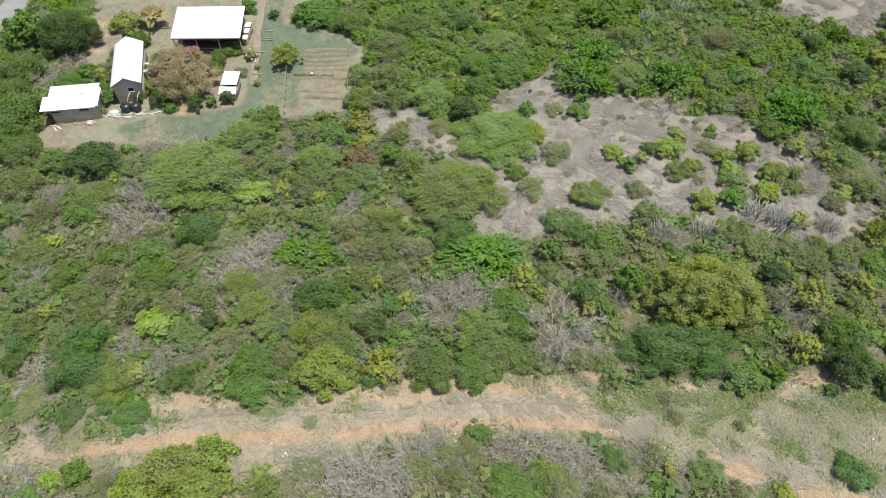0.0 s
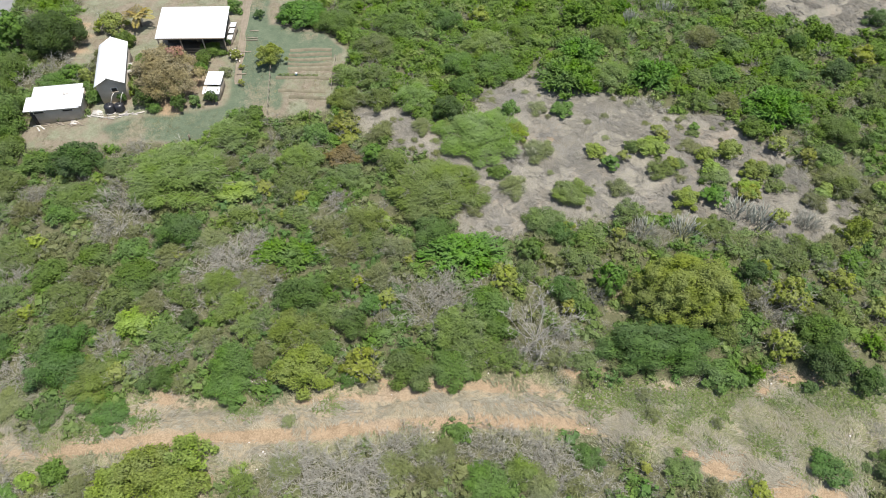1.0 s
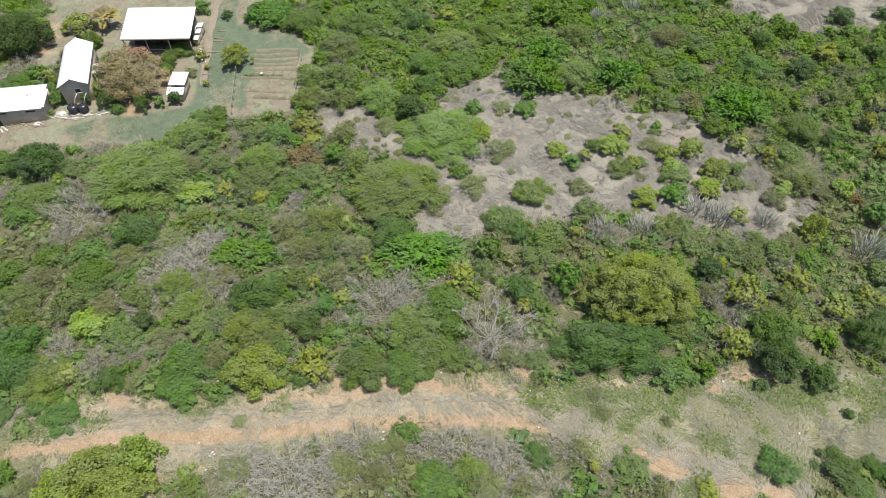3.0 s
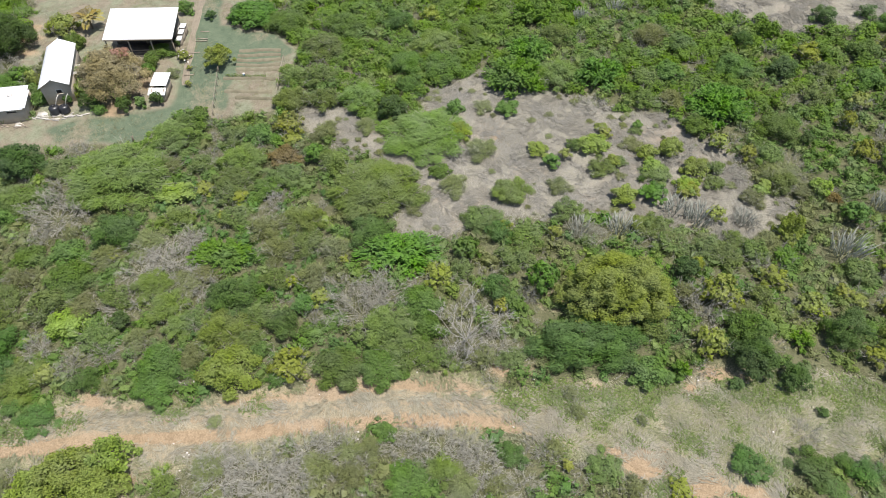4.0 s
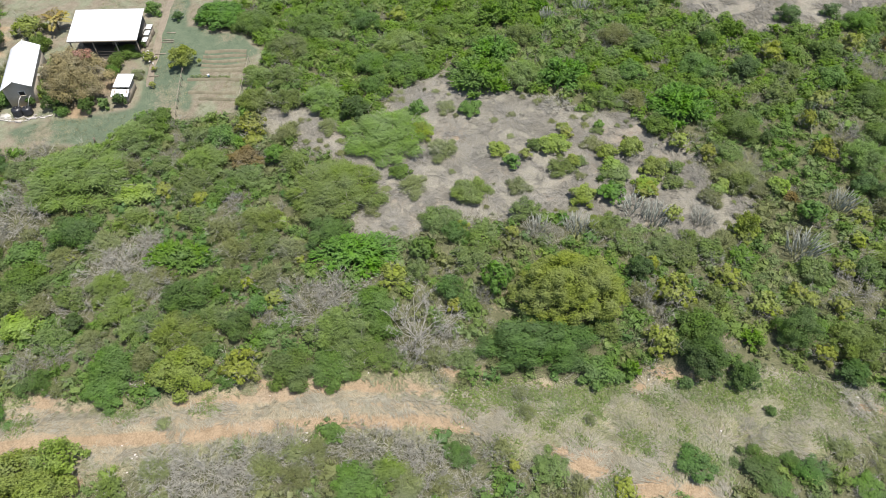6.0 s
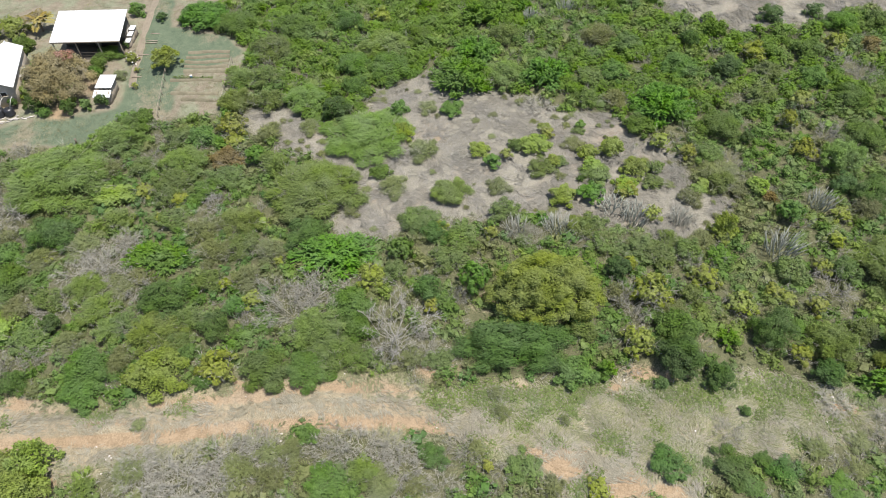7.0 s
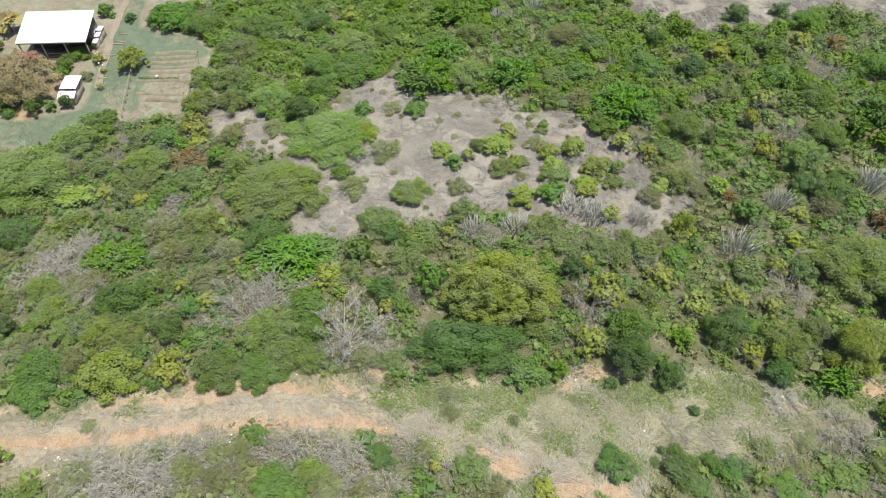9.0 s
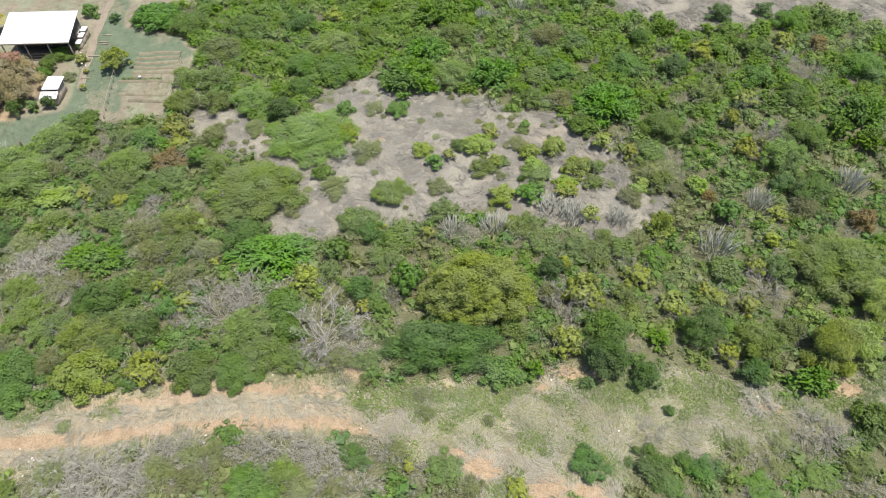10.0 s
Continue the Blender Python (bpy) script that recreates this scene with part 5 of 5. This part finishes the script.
def palm(x, y):
    r = np.random.default_rng(5)
    h = thing("palm", x, y, label="small yellowing palm beside the house", category="palm")
    part("trunk", Build().tube([(0, 0, -0.1), (0.06, 0, 1.1), (0.1, 0.05, 2.1)], [0.16, 0.13, 0.12], 8), BARK, h)
    for k in range(19):
        a, el, L = k * 2.4, r.uniform(0.1, 1.15), r.uniform(2.3, 3.1)
        t = np.linspace(0, 1, 9)
        mid = np.stack([0.1 + np.cos(a) * t * L * np.cos(el), np.sin(a) * t * L * np.cos(el), 2.1 + t * L * np.sin(el) - 1.1 * t ** 2], 1)
        b = Build()
        b.tube(mid, 0.025 * (1 - 0.8 * t), 4)
        side = np.array([-np.sin(a), np.cos(a), 0])
        out = []
        for i in np.linspace(0.12, 0.97, 26):
            p = np.array([np.interp(i, t, mid[:, j]) for j in range(3)])
            d = np.array([np.cos(a), np.sin(a), -0.3])
            for s in (-1, 1):
                w = 0.75 * (1 - (i - 0.45) ** 2 * 2)
                q = p + (side * s + d * 0.5 + (0, 0, -0.25)) * w
                out.append([p - d * 0.03, (p + q) / 2 + (0, 0, 0.03) - d * 0.05, q, (p + q) / 2 + d * 0.05])
        out = np.array(out)
        b.add(out, [(4 * i, 4 * i + 1, 4 * i + 2, 4 * i + 3) for i in range(len(out))])
        part("frond", b, PALM, h)


def flowering_bush(x, y):
    r = np.random.default_rng(15)
    h = thing("flowering_bush", x, y, label="yellow-green garden bush with small white flowers beside the path", category="bush")
    b, c, lr = leaf_build(r, "y", 1.3, 1.7, 900, 7)
    stem = Build()
    for q in c[:5]:
        stem.tube([(0, 0, -0.1), q * 0.5, q], [0.04, 0.03, 0.012], 4, False)
    part("stem", stem, BARK, h)
    part("crown", b, LEAF["y"], h)
    p, w, *_ = crown_points(r, 1.35, 1.8, 7, 26)
    fl = Build()
    fl.facets(leaves(p, w + (0, 0, 0.5), 0.26, 0.9, r))
    part("blossom", fl, PALE, h, "white flowers")


def beds():
    r = np.random.default_rng(9)
    for x0, x1, y in ((-33.6, -27.2, 85.4), (-33.6, -27.0, 84.2), (-33.5, -26.9, 83.0), (-33.4, -26.8, 81.8), (-33.2, -26.8, 80.7), (-34.6, -26.5, 78.6), (-33.8, -27.0, 75.6), (-32.0, -26.6, 74.2)):
        n = 26
        xs = np.linspace(x0, x1, n)
        off = np.linspace(-0.42, 0.42, 7)
        X = np.repeat(xs[:, None], 7, 1)
        Y = y + off[None] * r.uniform(0.8, 1.15, (n, 1)) + 0.1 * np.sin(xs * 0.9 + y)[:, None]
        Z = terrain(X, Y) + (0.34 * (1 - (off / 0.42) ** 2) - 0.09)[None] + r.normal(0, 0.02, (n, 7))
        i = (np.arange(n - 1)[:, None] * 7 + np.arange(6)).ravel()
        b = Build()
        b.add(np.stack([X, Y, Z], -1), np.stack([i, i + 7, i + 8, i + 1], 1).tolist())
        ob = new("garden_bed", b.mesh("garden_bed", SOIL, True))
        tagged(ob, "low raised earth garden bed", "garden bed", "beds of the garden")
    b = Build()
    for x in np.linspace(-34.2, -28.5, 46):
        p, w, *_ = crown_points(r, 0.22, 0.4, 3, 16)
        b.facets(leaves(p + (x, 79.0 + r.normal() * 0.12, ground_at(x, 79.0)), w + r.normal(size=(16, 3)) * 0.5, 0.14, 0.5, r))
    tagged(new("vegetable_row", b.mesh("vegetable_row", LEAF["o"])), "row of low olive-green garden plants", "garden plants", kind="stuff")


def fence_line(x0, y0, x1, y1, n, hgt=1.1, rails=True):
    h = thing("fence", x0, y0, 0.0, label="thin weathered wooden post fence", category="fence")
    h.matrix_basis = Matrix.Identity(4)
    pts = []
    for k in range(n):
        x, y = x0 + (x1 - x0) * k / (n - 1), y0 + (y1 - y0) * k / (n - 1)
        z = ground_at(x, y)
        part("post", Build().tube([(x, y, z - 0.2), (x + 0.03, y, z + hgt)], [0.05, 0.04], 6), TIMBER, h)
        pts.append((x, y, z + hgt * 0.85))
    if rails:
        part("rail", Build().tube(pts, [0.025] * n, 5), TIMBER, h)


def plank(x, y, L, w, rz, mat, label, lift=0.03, tilt=0.0, name="plank"):
    ob = new(name, Build().box(-L / 2, L / 2, -w / 2, w / 2, -0.02, 0.03).mesh(name, mat))
    ob.matrix_basis = pose(x, y, ground_at(x, y) + lift, 0, tilt, rz)
    tagged(ob, label, "plank", "loose boards in the yard")


main_house()
gable_shed()
low_shed()
coop()
tank(-56.9, 71.9, 1.0)
tank(-55.6, 72.1, 0.92)
palm(-58.9, 92.6)
flowering_bush(-41.4, 83.2)
beds()
fence_line(-35.5, 79.9, -34.5, 71.0, 7)
fence_line(-26.3, 82.5, -26.0, 72.0, 6, 1.2)
for x, y, L, w, a in ((-61.6, 70.1, 1.2, 0.8, 8), (-66.4, 68.9, 1.1, 0.2, -50), (-66.0, 69.2, 1.2, 0.18, -35), (-66.9, 69.6, 1.0, 0.15, 10), (-59.4, 71.3, 2.2, 0.15, 6), (-58.6, 71.0, 1.8, 0.2, -4), (-58.9, 71.9, 1.4, 0.9, 12), (-57.0, 70.7, 2.0, 0.12, 8)):
    plank(x, y, L, w, a, PALE, "pale bleached board lying on the bare yard")
for x, y, L, a in ((-39.9, 87.6, 1.8, 4), (-39.9, 88.2, 1.7, -3), (-40.2, 84.6, 1.6, 5), (-39.9, 79.6, 1.4, 3), (-40.0, 90.2, 1.4, 0)):
    plank(x, y, L, 0.16, a, TIMBER, "weathered plank laid across the yard path", 0.09)
plank(-26.9, 74.3, 0.5, 0.3, 10, PALE, "small white board beside the garden beds")
rj = np.random.default_rng(77)
for k in range(44):
    cx, cy = ((-58.6, 71.4), (-62.0, 69.8), (-54.5, 71.2))[k % 3]
    x, y = cx + rj.normal() * 1.3, cy + rj.normal() * 0.35
    plank(x, y, rj.uniform(0.3, 1.3), rj.uniform(0.06, 0.22), rj.uniform(-30, 40), (PALE, TIMBER, STONE)[k % 3], ("pale", "brown", "grey")[k % 3] + " scrap of board lying by the sheds", 0.03 + 0.002 * k)
bucket = thing("bucket", -31.7, 79.2, label="small pale blue bucket among the beds", category="bucket")
part("body", Build().tube([(0, 0, -0.02), (0, 0, 0.4)], [0.16, 0.2], 12), BLUE, bucket)
part("rim", Build().tube([(0, 0, 0.404), (0, 0, 0.43)], [0.215, 0.215], 12), PALE, bucket)
stump = thing("tree_stump", -44.4, 66.3, label="dark upright stump at the edge of the lawn", category="stump")
part("bole", Build().tube([(0, 0, -0.1), (0.02, 0, 0.5), (0.1, 0.05, 0.95)], [0.16, 0.13, 0.08], 8), BARK, stump)
part("snag", Build().tube([(0.02, 0, 0.45), (-0.2, 0.05, 0.9)], [0.06, 0.03], 6), BARK, stump)


# ---- thicket filling, dry grass and stones ----
def open_ground(x, y, margin=0.0):
    d = np.maximum.reduce([inside(p, x, y) for p in (DIRT, CLEARING, VERGE, YARD, FARCLEAR)])
    return d + margin


def fill_thicket():
    r = np.random.default_rng(21)
    step = 1.64
    X, Y = np.meshgrid(np.arange(-96, 92, step), np.arange(16, 109, step))
    X, Y = (X + r.uniform(-0.8, 0.8, X.shape)).ravel(), (Y + r.uniform(-0.8, 0.8, X.shape)).ravel()
    half = (57 * 0.766 + Y * 0.643) * 0.71 + 15
    keep = (np.abs(X) < half) & (open_ground(X, Y) < -0.5) & (X > -84 + 0.0 * Y)
    P = np.array(PLACED)
    for x, y, rad, deep in P:
        keep &= np.hypot(X - x, (Y - y) / deep) > rad * 0.72
    X, Y = X[keep], Y[keep]
    zone, other = wob(X, Y, 7.0, 0.4) + r.normal(0, 0.5, len(X)) + (Y - 52) * 0.012 + np.where((Y > 68) & (X > -22), 0.4, 0.0), wob(X, Y, 5.0, 2.2) + r.normal(0, 0.5, len(X))
    kinds = np.where(zone < -0.55, "s", np.where(zone < 0.0, "o", np.where(zone < np.where(Y > 68, 0.5, 0.75), "g", np.where(Y > 68, "l", "k"))))
    kinds = np.where(other > 0.95, "f", np.where(other < -1.3 + 0.012 * np.clip(X, -20, 45), "y", kinds))
    kinds = np.where(r.uniform(0, 1, len(X)) < np.where(Y < 26, 0.4, 0.1), "b", kinds)
    names = {"g": "green leafy undergrowth filling the thicket", "o": "olive undergrowth filling the thicket", "s": "grey-green twiggy undergrowth",
             "k": "deep-green fine undergrowth", "l": "bright green large-leaved undergrowth", "f": "feathery pale undergrowth", "y": "yellowing undergrowth", "b": "leafless grey brushwood in the thicket"}
    for kind, label in names.items():
        b = Build()
        for x, y in zip(X[kinds == kind], Y[kinds == kind]):
            up = np.clip((y - 62) / 18, 0, 1)
            rad, h = r.uniform(1.0, 1.85) + 0.3 * up, r.uniform(0.5, 1.5) + 0.5 * up
            at = np.array([x, y, ground_at(x, y) - 0.03])
            if kind == "b":
                one = branches(r, rad, h, 3, 9, 4, 0.02, 0.013)
                b.merge(one, at)
                continue
            _, _, lobes, _, size, ratio, blade, *_ = KINDS[kind]
            n = int((95 - 30 * up) * rad * rad * (1.3 if blade else 1.0) + 40)
            p, w, c, lr, _ = crown_points(r, rad, h, 6, n, 0.4)
            nrm = w + r.normal(size=(n, 3)) * 0.5 + (0, 0, 0.9)
            tone = r.uniform(-0.18, 0.2) + 0.1 * up
            b.facets(core_quads(r, c + at, lr), tone)
            b.facets(leaves(p + at, nrm, size * (0.86 + 0.16 * up), ratio, r, unit(w + r.normal(size=(n, 3)) * 0.5) if blade else None), tone)
        tagged(new("undergrowth", b.mesh("undergrowth", TWIG if kind == "b" else LEAF["f2" if kind == "y" else kind])), label, "undergrowth", kind="stuff")


fill_thicket()


def blades(name, mat, poly_d, n, box, length, width, lie, seed, label, per=7):
    """Tufts of grass whose blades lie over in swirls."""
    r = np.random.default_rng(seed)
    x, y = r.uniform(box[0], box[1], n), r.uniform(box[2], box[3], n)
    k = r.uniform(0, 1, n) < np.clip(0.5 + poly_d(x, y) * 0.6, 0, 1)
    x, y = x[k], y[k]
    a = 2.5 * wob(x, y, 2.2, 0.7) + 1.5 * wob(x, y, 0.9, 1.9)
    tone = 0.1 * wob(x, y, 3.0, 1.1) + 0.12
    x, y, a, tone = (np.repeat(q, per) for q in (x, y, a, tone))
    m = len(x)
    a = a + r.normal(0, 0.38, m)
    x, y = x + r.normal(0, 0.16, m), y + r.normal(0, 0.16, m)
    z = terrain(x, y) + track_lift(x, y)
    d = np.stack([np.cos(a), np.sin(a), np.full(m, 0.0)], 1)
    L = length * r.uniform(0.6, 1.3, m)
    up = r.uniform(0.3, 1.0, m) * lie
    p = np.stack([x, y, z - 0.02], 1)
    s = np.stack([-np.sin(a), np.cos(a), 0 * a], 1) * (width * r.uniform(0.7, 1.3, m))[:, None]
    mid = p + d * (L * 0.5)[:, None] + np.stack([0 * L, 0 * L, L * up], 1)
    tip = p + d * L[:, None] + np.stack([0 * L, 0 * L, L * up * 0.7], 1)
    b = Build()
    b.facets(np.stack([p, mid + s, tip, mid - s], 1), tone)
    return tagged(new(name, b.mesh(name, mat)), label, "grass", kind="stuff")


blades("dry_grass", STRAW, lambda x, y: np.maximum(inside(CLEARING, x, y), inside(FARCLEAR, x, y)) + 0.6, 54000, (-24, 84, 46, 98), 0.75, 0.042, 0.15, 31, "pale dry grass lying in swirls over the clearing", 6)
blades("verge_straw", WARM_STRAW, lambda x, y: np.maximum.reduce([inside(VERGE, x, y), inside(SCRUB, x, y), np.where(inside(DIRT, x, y) > 0, 0.2, -9)]) + 0.1 - 2.2 * soil_tint(x, y), 36000, (-62, 60, 17, 33), 0.72, 0.033, 0.2, 32, "pale dry grass on the verge of the track", 5)
blades("verge_grass", GRASS, lambda x, y: np.minimum(np.maximum.reduce([inside(VERGE, x, y), inside(SCRUB, x, y) + 0.5, 1.2 - np.abs(inside(DIRT, x, y)) * 1.2]), 1.5) + 1.6 * wob(x, y, 2.4, 3.0) - 0.3 - 1.6 * soil_tint(x, y) - 9 * track_lift(x, y), 26000, (-62, 60, 17, 34), 0.5, 0.04, 0.42, 33, "green and straw-coloured grass along the track")
blades("yard_grass", GRASS, lambda x, y: np.where(inside(YARD, x, y) > 0, 0.1, -2) + 1.2 * wob(x, y, 3.0, 4.0) - 0.35, 11000, (-72, -22, 64, 104), 0.22, 0.025, 0.6, 34, "short tufts of grass in the yard", 5)


blades("herb_layer", HERB, lambda x, y: np.where(open_ground(x, y) < 0.3, 0.9, -1.0), 17000, (-80, 86, 15, 107), 0.45, 0.06, 0.6, 35, "low weeds and straw on the floor of the thicket", 3)


PATCHES = [(16.2, 29.1, 1.7), (24.2, 28.5, 1.9), (13.5, 26.9, 1.6), (20.7, 24.4, 1.9), (36.9, 27.3, 1.6), (42.4, 26.0, 1.6), (47.5, 21.6, 1.8), (-49.0, 25.4, 1.9), (-43.9, 25.4, 1.6), (-39.3, 26.9, 1.4), (-29.4, 28.0, 1.7), (-21.0, 28.6, 1.4), (8.0, 23.7, 1.6), (10.6, 27.3, 1.6), (10.1, 29.2, 1.2), (16.6, 26.4, 0.9)]


def creepers():
    """Low creeping weeds: patches of small leaves close to the ground, beside the track."""
    r = np.random.default_rng(61)
    x, y = r.uniform(-62, 60, 300000), r.uniform(17, 34, 300000)
    d = np.maximum(inside(VERGE, x, y), inside(SCRUB, x, y) + 0.6)
    bank = np.where(x > 2, np.exp(-((y - np.interp(x, (2, 30, 38, 47, 58), (29.6, 30.4, 30.2, 28.2, 31.5)) + 0.9) / 1.3) ** 2), 0.1)
    want = np.clip(d + 1.0, 0, 1) * np.clip(0.9 * (wob(x, y, 1.9, 5.0) + 0.8 * wob(x, y, 0.7, 2.0) - 0.03 + 1.3 * bank), 0, 0.85)
    for px, py, rad in PATCHES:
        want = np.maximum(want, 0.75 * np.clip(1.3 - np.hypot(x - px, (y - py) * 1.2) / rad + 0.3 * wob(x, y, 0.5, 1.0), 0, 1))
    k = r.uniform(0, 1, len(x)) < want * np.clip(1.1 - 1.3 * soil_tint(x, y), 0, 1)
    x, y, want = x[k], y[k], want[k]
    n = len(x)
    p = np.stack([x, y, terrain(x, y) + track_lift(x, y) + 0.05 + r.uniform(0, 0.2, n) * want], 1)
    b = Build()
    b.facets(leaves(p, r.normal(size=(n, 3)) * 0.5 + (0, 0, 1.0), 0.22, 0.6, r), 0.2 * wob(x, y, 2.5, 1.0) + 0.12)
    tagged(new("creepers", b.mesh("creepers", LEAF["o"])), "low green creeping weeds beside the earth track", "weeds", kind="stuff")


creepers()


def stones():
    r = np.random.default_rng(55)
    b = Build()
    for cx, cy, rad, n in ((-29.5, 31.0, 1.6, 70), (41.5, 27.3, 2.4, 36), (-27, 26, 5, 26), (-15, 84, 1.2, 10), (0, 28, 16, 60), (26, 30.5, 6, 24)):
        for _ in range(n):
            x, y = cx + r.normal() * rad * 0.5, cy + r.normal() * rad * 0.4
            s = r.uniform(0.05, 0.16)
            v = unit(np.array([(i, j, k) for i in (-1, 1) for j in (-1, 1) for k in (-1, 1)], float) + r.normal(size=(8, 3)) * 0.3) * s * (1.2, 1, 0.7)
            b.add(v + (x, y, ground_at(x, y) + s * 0.3), [(0, 1, 3, 2), (4, 6, 7, 5), (0, 4, 5, 1), (2, 3, 7, 6), (0, 2, 6, 4), (1, 5, 7, 3)])
    tagged(new("stones", b.mesh("stones", STONE)), "scattered pale stones and rubble by the track", "stones", kind="stuff")


stones()
